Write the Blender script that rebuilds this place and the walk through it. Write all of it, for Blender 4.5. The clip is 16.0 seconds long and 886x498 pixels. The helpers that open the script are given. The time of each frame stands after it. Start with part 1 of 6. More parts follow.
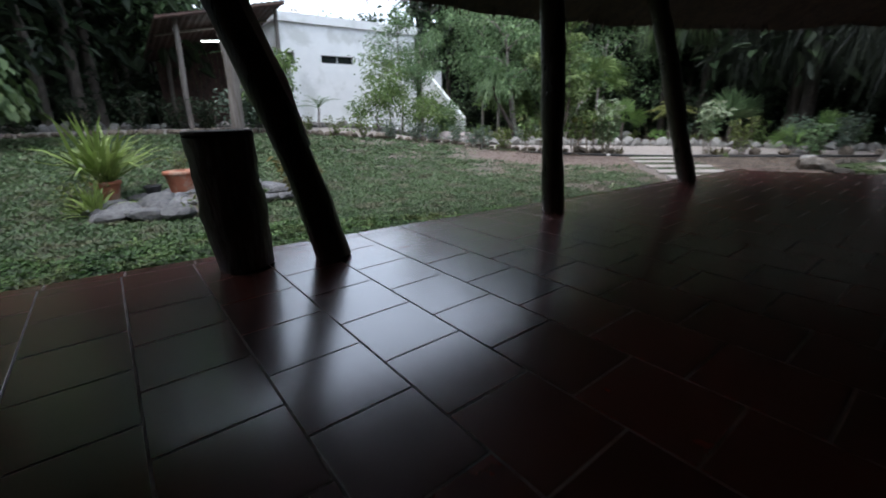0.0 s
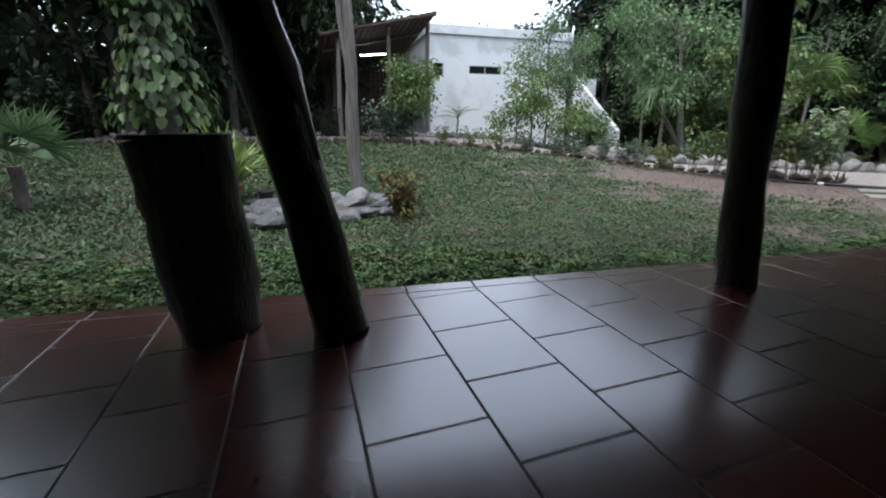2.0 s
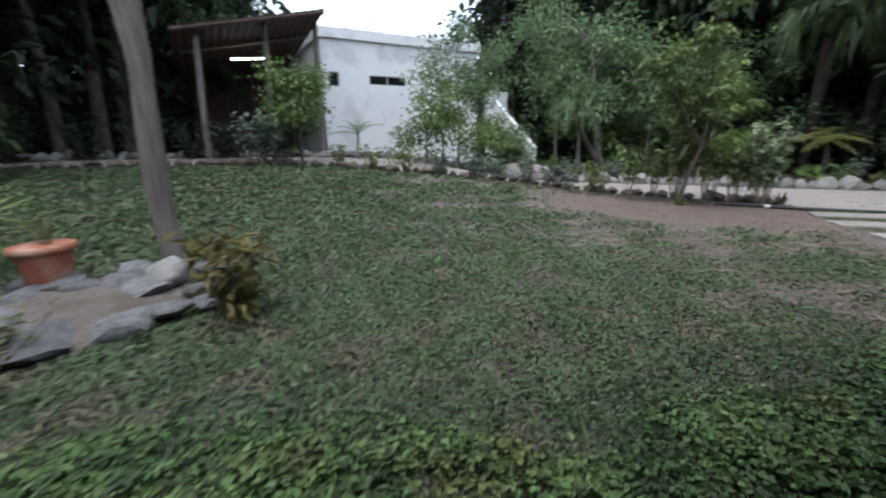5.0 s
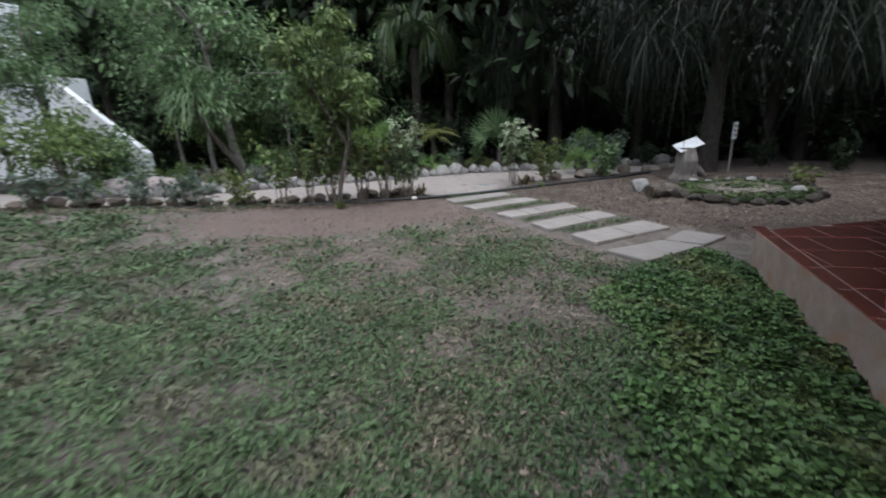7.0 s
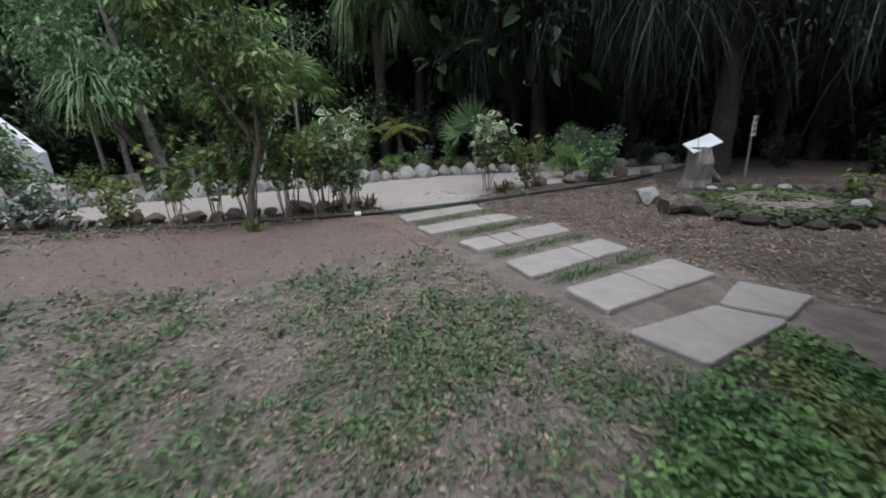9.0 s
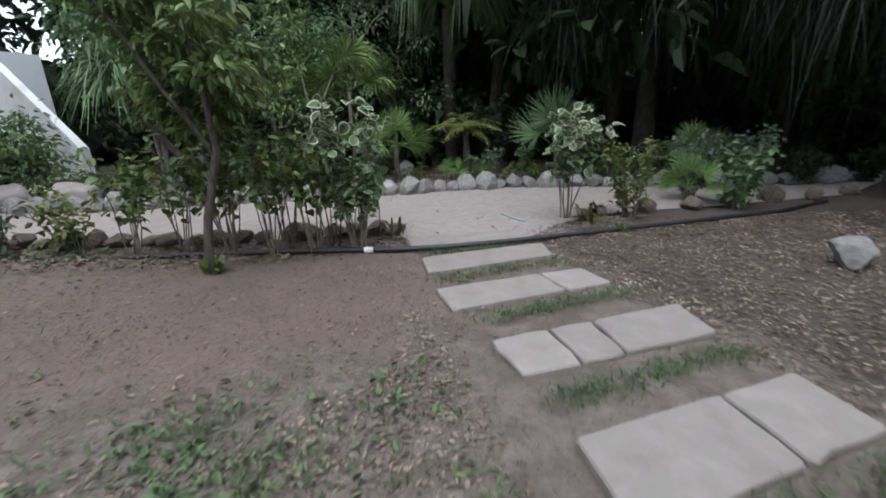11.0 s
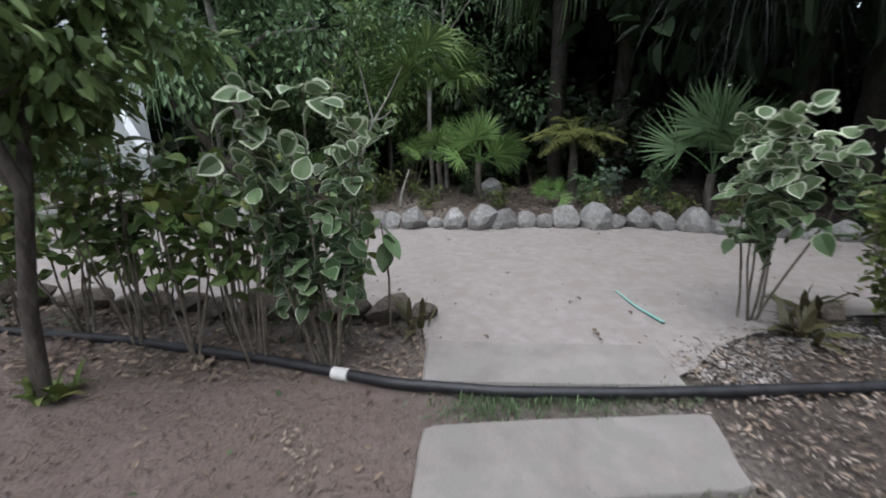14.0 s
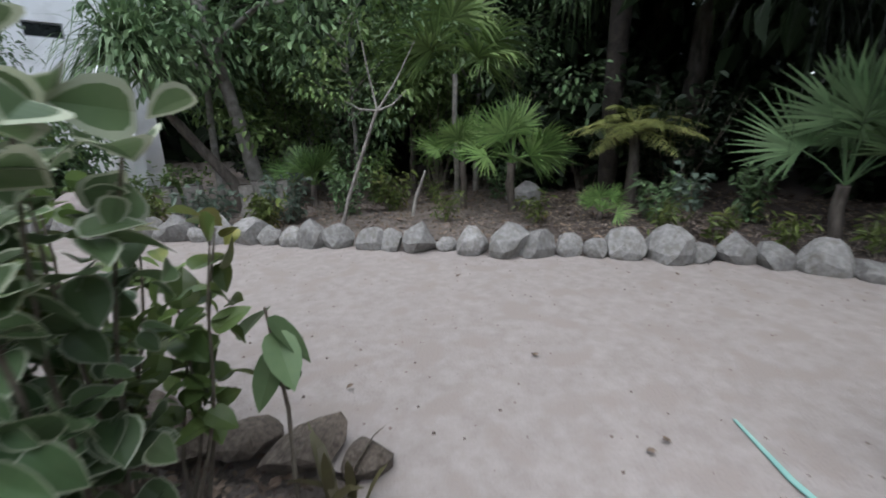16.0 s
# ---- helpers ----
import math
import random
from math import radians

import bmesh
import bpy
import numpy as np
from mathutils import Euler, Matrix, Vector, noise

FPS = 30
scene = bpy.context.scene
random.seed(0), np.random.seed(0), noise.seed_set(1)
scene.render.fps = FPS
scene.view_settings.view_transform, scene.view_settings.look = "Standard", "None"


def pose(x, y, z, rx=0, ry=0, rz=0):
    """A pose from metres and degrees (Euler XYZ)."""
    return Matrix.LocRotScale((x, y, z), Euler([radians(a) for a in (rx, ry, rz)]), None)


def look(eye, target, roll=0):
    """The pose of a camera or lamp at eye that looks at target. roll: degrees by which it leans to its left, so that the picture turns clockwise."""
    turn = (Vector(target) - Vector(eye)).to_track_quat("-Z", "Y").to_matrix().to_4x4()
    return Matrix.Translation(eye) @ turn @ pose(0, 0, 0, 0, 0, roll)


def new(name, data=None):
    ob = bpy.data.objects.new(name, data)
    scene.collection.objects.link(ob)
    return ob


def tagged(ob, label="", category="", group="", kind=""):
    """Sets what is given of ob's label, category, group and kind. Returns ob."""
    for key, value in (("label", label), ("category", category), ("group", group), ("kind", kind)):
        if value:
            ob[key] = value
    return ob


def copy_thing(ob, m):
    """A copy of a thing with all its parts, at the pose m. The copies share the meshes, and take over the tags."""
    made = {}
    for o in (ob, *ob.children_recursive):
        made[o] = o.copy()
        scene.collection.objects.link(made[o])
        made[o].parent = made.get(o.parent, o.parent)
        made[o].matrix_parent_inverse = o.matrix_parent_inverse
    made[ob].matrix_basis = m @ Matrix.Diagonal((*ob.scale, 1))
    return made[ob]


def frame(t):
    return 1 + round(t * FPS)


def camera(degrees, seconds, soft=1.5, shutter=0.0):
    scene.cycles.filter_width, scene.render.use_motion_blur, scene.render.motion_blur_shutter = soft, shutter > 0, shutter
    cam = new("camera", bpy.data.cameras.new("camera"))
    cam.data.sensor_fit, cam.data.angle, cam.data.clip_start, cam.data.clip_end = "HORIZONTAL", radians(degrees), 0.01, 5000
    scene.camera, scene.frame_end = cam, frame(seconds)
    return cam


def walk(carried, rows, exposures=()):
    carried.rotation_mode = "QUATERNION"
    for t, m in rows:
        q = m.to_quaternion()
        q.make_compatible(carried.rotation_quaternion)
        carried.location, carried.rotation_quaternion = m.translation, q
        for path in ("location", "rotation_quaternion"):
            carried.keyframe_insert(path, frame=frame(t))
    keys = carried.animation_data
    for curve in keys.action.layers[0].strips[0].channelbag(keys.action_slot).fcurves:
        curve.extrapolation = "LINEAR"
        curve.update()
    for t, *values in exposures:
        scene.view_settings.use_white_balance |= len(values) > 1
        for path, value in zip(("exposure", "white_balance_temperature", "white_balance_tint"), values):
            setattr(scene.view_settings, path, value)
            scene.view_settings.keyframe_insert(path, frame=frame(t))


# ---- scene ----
cam = camera(93.2, 16.0, soft=1.8, shutter=0.5)
METRES, EYE, TILT, LEAN, TURN = 15.8, 1.5, 0.0, 0.0, -37.9
ROWS = [
    (0.0, 0.0, 0.0, 0.0, -0.39, -18.14, 1.18),
    (0.5, 0.0093, 0.0222, -0.0011, 5.75, -18.23, 0.98),
    (1.0, 0.0153, 0.0456, -0.0023, 11.09, -17.94, 0.79),
    (1.5, 0.0185, 0.0692, -0.0033, 15.54, -17.22, 0.62),
    (2.0, 0.0179, 0.0941, -0.0042, 19.27, -16.3, 0.46),
    (2.5, 0.0133, 0.1226, -0.0055, 22.35, -15.44, 0.29),
    (3.0, 0.0063, 0.1513, -0.0033, 24.8, -14.95, 0.24),
    (5.5, -0.0117, 0.3006, 0.0026, -3.92, -14.35, 1.63),
    (6.0, -0.0078, 0.3321, 0.0023, -18.03, -14.9, 2.12),
    (6.5, 0.0028, 0.3616, 0.0018, -29.33, -15.47, 2.41),
    (7.0, 0.0202, 0.3882, 0.0015, -37.72, -16.06, 2.58),
    (7.5, 0.0438, 0.4119, 0.0006, -41.31, -16.28, 2.55),
    (8.0, 0.073, 0.4333, 0.0002, -41.47, -16.27, 2.52),
    (8.5, 0.1026, 0.4543, 0.0001, -40.92, -16.48, 2.53),
    (9.0, 0.1346, 0.4786, -0.0004, -39.86, -16.83, 2.5),
    (9.5, 0.167, 0.5039, -0.0011, -37.92, -17.04, 2.44),
    (12.0, 0.3001, 0.6383, -0.0004, -23.39, -16.51, 1.91),
    (12.5, 0.3161, 0.6598, -0.0007, -22.28, -16.41, 1.88),
    (13.0, 0.3305, 0.6826, -0.0007, -19.94, -16.22, 1.81),
    (13.5, 0.3443, 0.7068, -0.0004, -16.6, -15.91, 1.65),
    (14.0, 0.3566, 0.7319, 0.0003, -13.38, -15.64, 1.53),
    (14.5, 0.3679, 0.7576, 0.0009, -11.86, -15.59, 1.47),
    (15.0, 0.3791, 0.7836, 0.0007, -11.66, -15.85, 1.51),
    (15.5, 0.3911, 0.8095, 0.0, -11.0, -16.13, 1.53),
    (16.0, 0.4024, 0.8346, -0.0009, -7.61, -16.39, 1.41),
]
EXPOSURES = [(0.0, 1.76, 6050, 9), (3.0, 1.66, 6050, 9), (5.5, 1.54, 6050, 9), (16.0, 1.39, 6050, 9)]
walk(cam, [(t, pose(0, 0, EYE, TILT, LEAN, TURN) @ pose(METRES * x, METRES * y, METRES * z, 90 + pitch, roll, yaw)) for t, x, y, z, yaw, pitch, roll in ROWS], EXPOSURES)

# ---- world, sun, exposure ----
SUN_EL, SUN_AZ = radians(72), radians(252)
world = bpy.data.worlds.new("overcast_sky")
scene.world = world
world.use_nodes = True
_n, _l = world.node_tree.nodes, world.node_tree.links
_sky = _n.new("ShaderNodeTexSky")
_sky.sky_type = "NISHITA"
_sky.sun_disc = False
_sky.sun_elevation, _sky.sun_rotation = SUN_EL, SUN_AZ
_sky.dust_density, _sky.air_density = 2.0, 1.0
_hs = _n.new("ShaderNodeHueSaturation")
_hs.inputs["Saturation"].default_value = 0.4
_l.new(_sky.outputs[0], _hs.inputs["Color"])
_l.new(_hs.outputs[0], _n["Background"].inputs["Color"])
_n["Background"].inputs["Strength"].default_value = 0.15
sun_data = bpy.data.lights.new("sun", "SUN")
sun_data.energy, sun_data.angle, sun_data.color = 0.5, radians(80), (1.0, 0.97, 0.93)
sun = new("sun", sun_data)
sun.matrix_world = look((20 * math.sin(SUN_AZ) * math.cos(SUN_EL), 20 * math.cos(SUN_AZ) * math.cos(SUN_EL), 20 * math.sin(SUN_EL)), (0, 0, 0))

rng = np.random.default_rng(7)


# ---- materials ----
def shade(name, c1, c2, scale=8.0, rough=0.7, bump=0.2, fine=60.0, island=0.0, objrand=0.0, c3=None, spot=3.0, spec=0.5, through_light=0.0, coat=0.0, stretch=None):
    """A surface in two tones with coarse stains and fine grain; island or objrand vary the tone from piece to piece."""
    m = bpy.data.materials.new(name)
    m.use_nodes = True
    t = m.node_tree
    n, l = t.nodes, t.links
    b = n["Principled BSDF"]
    tc = n.new("ShaderNodeTexCoord")
    src = tc.outputs["Object"]
    if stretch:
        mp = n.new("ShaderNodeMapping")
        mp.inputs["Scale"].default_value = stretch
        l.new(src, mp.inputs["Vector"])
        src = mp.outputs[0]
    a = n.new("ShaderNodeTexNoise")
    a.inputs["Scale"].default_value, a.inputs["Detail"].default_value, a.inputs["Roughness"].default_value = scale, 6.0, 0.65
    l.new(src, a.inputs["Vector"])
    r = n.new("ShaderNodeValToRGB")
    r.color_ramp.elements[0].position, r.color_ramp.elements[1].position = 0.35, 0.66
    r.color_ramp.elements[0].color, r.color_ramp.elements[1].color = (*c1, 1), (*c2, 1)
    l.new(a.outputs["Fac"], r.inputs["Fac"])
    colour = r.outputs["Color"]
    if c3:
        s = n.new("ShaderNodeTexNoise")
        s.inputs["Scale"].default_value, s.inputs["Detail"].default_value = spot, 4.0
        l.new(src, s.inputs["Vector"])
        q = n.new("ShaderNodeValToRGB")
        q.color_ramp.elements[0].position, q.color_ramp.elements[1].position = 0.52, 0.64
        l.new(s.outputs["Fac"], q.inputs["Fac"])
        x = n.new("ShaderNodeMixRGB")
        x.inputs["Color2"].default_value = (*c3, 1)
        l.new(q.outputs["Color"], x.inputs["Fac"])
        l.new(colour, x.inputs["Color1"])
        colour = x.outputs["Color"]
    if island or objrand:
        h = n.new("ShaderNodeHueSaturation")
        mr = n.new("ShaderNodeMapRange")
        amount = island or objrand
        mr.inputs["To Min"].default_value, mr.inputs["To Max"].default_value = 1 - amount, 1 + amount
        if island:
            g = n.new("ShaderNodeNewGeometry")
            l.new(g.outputs["Random Per Island"], mr.inputs["Value"])
        else:
            g = n.new("ShaderNodeObjectInfo")
            l.new(g.outputs["Random"], mr.inputs["Value"])
        l.new(mr.outputs[0], h.inputs["Value"])
        l.new(colour, h.inputs["Color"])
        colour = h.outputs["Color"]
    l.new(colour, b.inputs["Base Color"])
    f = n.new("ShaderNodeTexNoise")
    f.inputs["Scale"].default_value, f.inputs["Detail"].default_value = fine, 5.0
    l.new(src, f.inputs["Vector"])
    rr = n.new("ShaderNodeMapRange")
    rr.inputs["To Min"].default_value, rr.inputs["To Max"].default_value = max(0.03, rough - 0.12), min(1.0, rough + 0.12)
    l.new(a.outputs["Fac"], rr.inputs["Value"])
    l.new(rr.outputs[0], b.inputs["Roughness"])
    if bump:
        bp = n.new("ShaderNodeBump")
        bp.inputs["Strength"].default_value, bp.inputs["Distance"].default_value = bump, 0.02
        l.new(f.outputs["Fac"], bp.inputs["Height"])
        l.new(bp.outputs[0], b.inputs["Normal"])
    b.inputs["Specular IOR Level"].default_value = spec
    b.inputs["Coat Weight"].default_value, b.inputs["Coat Roughness"].default_value = coat, 0.24
    b.inputs["Coat IOR"].default_value = 2.35
    if through_light:
        tr = n.new("ShaderNodeBsdfTranslucent")
        l.new(colour, tr.inputs["Color"])
        mx = n.new("ShaderNodeMixShader")
        mx.inputs["Fac"].default_value = through_light
        l.new(b.outputs[0], mx.inputs[1])
        l.new(tr.outputs[0], mx.inputs[2])
        l.new(mx.outputs[0], n["Material Output"].inputs["Surface"])
    return m


def leafy(name, c1, c2, vary=0.45, rough=0.5, scale=1.5, c3=None):
    return shade(name, c1, c2, scale=scale, rough=rough, bump=0.0, island=vary, through_light=0.22, c3=c3, spot=2.0, spec=0.35)


M_TILE = shade("glazed_terracotta", (0.15, 0.036, 0.024), (0.22, 0.056, 0.036), scale=5, rough=0.2, bump=0.03, fine=18, objrand=0.22, spec=0.8, coat=1.0)
M_GROUT = shade("pale_grey_grout", (0.18, 0.16, 0.147), (0.285, 0.26, 0.238), scale=9, rough=0.9)
M_SLAB_SIDE = shade("stained_plaster", (0.31, 0.225, 0.18), (0.42, 0.33, 0.27), scale=4, rough=0.85, c3=(0.36, 0.22, 0.15), spot=6)
M_POST = shade("dark_varnished_trunk", (0.014, 0.009, 0.007), (0.046, 0.03, 0.021), scale=6, rough=0.3, bump=0.6, fine=22, stretch=(3, 3, 0.6))
M_LOG = shade("dark_wooden_log", (0.028, 0.021, 0.015), (0.085, 0.063, 0.045), scale=5, rough=0.5, bump=0.8, fine=26, stretch=(3, 3, 0.5), c3=(0.14, 0.128, 0.11), spot=7)
# bare wood made near white so it also carries the post's highlight
M_BARE = shade("highlit_stripped_wood", (0.62, 0.61, 0.6), (0.78, 0.77, 0.76), scale=5, rough=0.25, bump=0.4, stretch=(3, 3, 0.5))
M_THATCH = shade("dark_thatch", (0.022, 0.014, 0.009), (0.06, 0.038, 0.022), scale=9, rough=0.9, bump=0.9, fine=40)
M_WHITE = shade("white_painted_render", (0.8, 0.82, 0.83), (0.86, 0.875, 0.88), scale=1.2, rough=0.8, bump=0.15, fine=40, c3=(0.66, 0.68, 0.67), spot=0.8)
M_DARKGLASS = shade("dark_window_glass", (0.01, 0.012, 0.013), (0.02, 0.022, 0.024), rough=0.1, bump=0)
M_ALU = shade("grey_aluminium", (0.3, 0.31, 0.32), (0.4, 0.41, 0.42), rough=0.45, bump=0)
M_RUST = shade("rusty_corrugated_sheet", (0.035, 0.02, 0.016), (0.09, 0.05, 0.04), scale=3, rough=0.8)
M_TIMBER = shade("weathered_grey_timber", (0.13, 0.11, 0.095), (0.27, 0.245, 0.225), scale=6, rough=0.85, bump=0.7, fine=30, stretch=(4, 4, 0.35))
M_BARK = shade("dull_brown_bark", (0.05, 0.04, 0.032), (0.14, 0.12, 0.1), scale=7, rough=0.9, bump=0.8, fine=24, stretch=(2, 2, 0.6))
M_PALEBARK = shade("pale_grey_bark", (0.16, 0.145, 0.125), (0.32, 0.3, 0.27), scale=7, rough=0.9, bump=0.6, fine=24)
M_STEM = shade("thin_brown_stem", (0.10, 0.085, 0.06), (0.22, 0.19, 0.15), scale=14, rough=0.85, bump=0.3)
M_SAND = shade("packed_pale_sand", (0.25, 0.22, 0.202), (0.318, 0.284, 0.262), scale=9.0, rough=0.95, bump=0.4, fine=60, c3=(0.262, 0.227, 0.205), spot=3.2)
M_CONC = shade("worn_concrete", (0.222, 0.198, 0.181), (0.3, 0.271, 0.248), scale=3.5, rough=0.9, bump=0.4, fine=60, c3=(0.25, 0.235, 0.21), spot=5, objrand=0.08)
M_ROCK = shade("pale_limestone", (0.19, 0.185, 0.175), (0.34, 0.33, 0.315), scale=5, rough=0.92, bump=0.9, fine=22, objrand=0.25, c3=(0.2, 0.19, 0.17), spot=4)
M_DARKROCK = shade("dark_mossy_stone", (0.075, 0.06, 0.046), (0.2, 0.165, 0.132), scale=6, rough=0.95, bump=0.9, fine=22, objrand=0.3)
M_PIPE = shade("black_hose", (0.012, 0.012, 0.014), (0.028, 0.028, 0.031), scale=12, rough=0.5, bump=0.1)
M_COUPLE = shade("white_hose_coupling", (0.55, 0.53, 0.5), (0.7, 0.68, 0.64), rough=0.6)
M_TERRA = shade("terracotta_pot", (0.3, 0.1, 0.055), (0.44, 0.17, 0.1), scale=6, rough=0.8, c3=(0.42, 0.27, 0.2), spot=5)
M_BLACKPOT = shade("black_plastic_pot", (0.015, 0.016, 0.018), (0.03, 0.03, 0.034), rough=0.5, bump=0)
M_SIGN = shade("white_sign_board", (0.55, 0.57, 0.58), (0.64, 0.65, 0.66), scale=3, rough=0.45, bump=0.05)
M_INK = shade("dark_ink", (0.03, 0.03, 0.035), (0.06, 0.06, 0.065), rough=0.7, bump=0)
M_TURQ = shade("turquoise_plastic_strip", (0.17, 0.36, 0.32), (0.27, 0.47, 0.42), scale=5, rough=0.45, bump=0.1)
M_DRY = shade("dry_leaf_litter", (0.085, 0.06, 0.042), (0.25, 0.19, 0.14), scale=2, rough=0.9, bump=0, island=0.6)
M_DRYLAWN = shade("dry_lawn_thatch", (0.1, 0.08, 0.06), (0.27, 0.22, 0.17), scale=2, rough=0.9, bump=0, island=0.5)
M_CHIP = shade("pale_wood_chips", (0.095, 0.075, 0.062), (0.3, 0.25, 0.21), scale=2, rough=0.9, bump=0, island=0.55)
L_GRASS = leafy("lawn_weed_green", (0.062, 0.104, 0.045), (0.116, 0.166, 0.077), 0.55, c3=(0.13, 0.135, 0.08))
L_COVER = leafy("ground_cover_green", (0.047, 0.1, 0.03), (0.13, 0.205, 0.07), 0.75, 0.5, c3=(0.12, 0.145, 0.05))
# leaf green lowered so the canopy's shade sits in the colour
L_DARK = leafy("shade_dark_green", (0.017, 0.03, 0.014), (0.04, 0.062, 0.028), 0.5)
L_MID = leafy("mid_green_leaf", (0.108, 0.185, 0.084), (0.192, 0.272, 0.13), 0.5)
L_YELLOW = leafy("yellow_green_leaf", (0.09, 0.13, 0.03), (0.17, 0.2, 0.06), 0.5, c3=(0.16, 0.14, 0.05))
L_LIME = leafy("fresh_green_leaf", (0.105, 0.175, 0.052), (0.19, 0.262, 0.09), 0.45)
M_LOUVRE = shade("dark_grey_metal", (0.05, 0.055, 0.06), (0.1, 0.105, 0.11), rough=0.5, bump=0)
# shaggy bark with the darkness of the forest put into its colour
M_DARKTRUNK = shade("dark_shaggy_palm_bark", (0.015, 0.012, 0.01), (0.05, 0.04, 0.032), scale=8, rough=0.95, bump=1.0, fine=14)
L_BLUE = leafy("grey_green_leaf", (0.09, 0.13, 0.095), (0.16, 0.2, 0.15), 0.35)
L_PALM = leafy("palm_green", (0.115, 0.21, 0.058), (0.205, 0.3, 0.1), 0.4)
L_YOUNG = leafy("young_tree_leaf", (0.105, 0.165, 0.052), (0.205, 0.268, 0.1), 0.5, 0.45)
L_MOUND = leafy("mossy_weed_green", (0.03, 0.052, 0.018), (0.08, 0.108, 0.036), 0.5)
L_RIBBON = leafy("dull_palm_ribbon", (0.05, 0.085, 0.035), (0.11, 0.155, 0.065), 0.5)
# near-black green: the deep shade of the forest is in the leaf colour
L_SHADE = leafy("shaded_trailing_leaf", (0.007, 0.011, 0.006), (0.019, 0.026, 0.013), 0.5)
L_FERN = leafy("yellow_green_fern", (0.16, 0.23, 0.055), (0.26, 0.33, 0.1), 0.35)
L_CREAM = leafy("cream_leaf_margin", (0.36, 0.41, 0.28), (0.52, 0.55, 0.41), 0.3)

M_GRAVEL = shade("pale_crushed_stone", (0.15, 0.133, 0.12), (0.33, 0.3, 0.275), scale=4, rough=0.95, bump=0.3, island=0.45)
M_MOSSY = shade("blackish_mossy_stone", (0.016, 0.014, 0.011), (0.06, 0.05, 0.04), scale=6, rough=0.95, bump=0.9, fine=22, objrand=0.4)
M_CLOD = shade("earth_clod", (0.1, 0.074, 0.062), (0.17, 0.128, 0.108), scale=3, rough=0.95, bump=0.3, island=0.4)
M_SLATE = shade("grey_flat_stone", (0.085, 0.085, 0.09), (0.19, 0.188, 0.19), scale=5, rough=0.9, bump=0.9, fine=20, objrand=0.3)
M_BOULDER = shade("pinkish_grey_boulder", (0.26, 0.22, 0.21), (0.4, 0.36, 0.34), scale=3, rough=0.9, bump=0.8, fine=16)
M_MURAL = shade("faded_dark_paint", (0.1, 0.1, 0.11), (0.24, 0.23, 0.25), scale=9, rough=0.8, bump=0)
L_CROTON = leafy("croton_leaf", (0.09, 0.075, 0.03), (0.22, 0.19, 0.06), 0.5)
L_VINE = leafy("climber_leaf", (0.045, 0.085, 0.03), (0.12, 0.165, 0.06), 0.5, 0.4)
L_VAR = leafy("variegated_leaf_heart", (0.075, 0.132, 0.055), (0.155, 0.21, 0.1), 0.4)
L_HEDGE = leafy("hedge_leaf", (0.086, 0.142, 0.04), (0.17, 0.22, 0.07), 0.55, 0.4, c3=(0.2, 0.19, 0.05))
L_CORDY = leafy("cordyline_leaf", (0.06, 0.045, 0.03), (0.13, 0.13, 0.05), 0.4)
L_BLUEPALM = leafy("stiff_palm_green", (0.09, 0.16, 0.068), (0.165, 0.24, 0.115), 0.35)
L_YPALM = leafy("yellow_palm_green", (0.15, 0.18, 0.05), (0.26, 0.27, 0.09), 0.4)


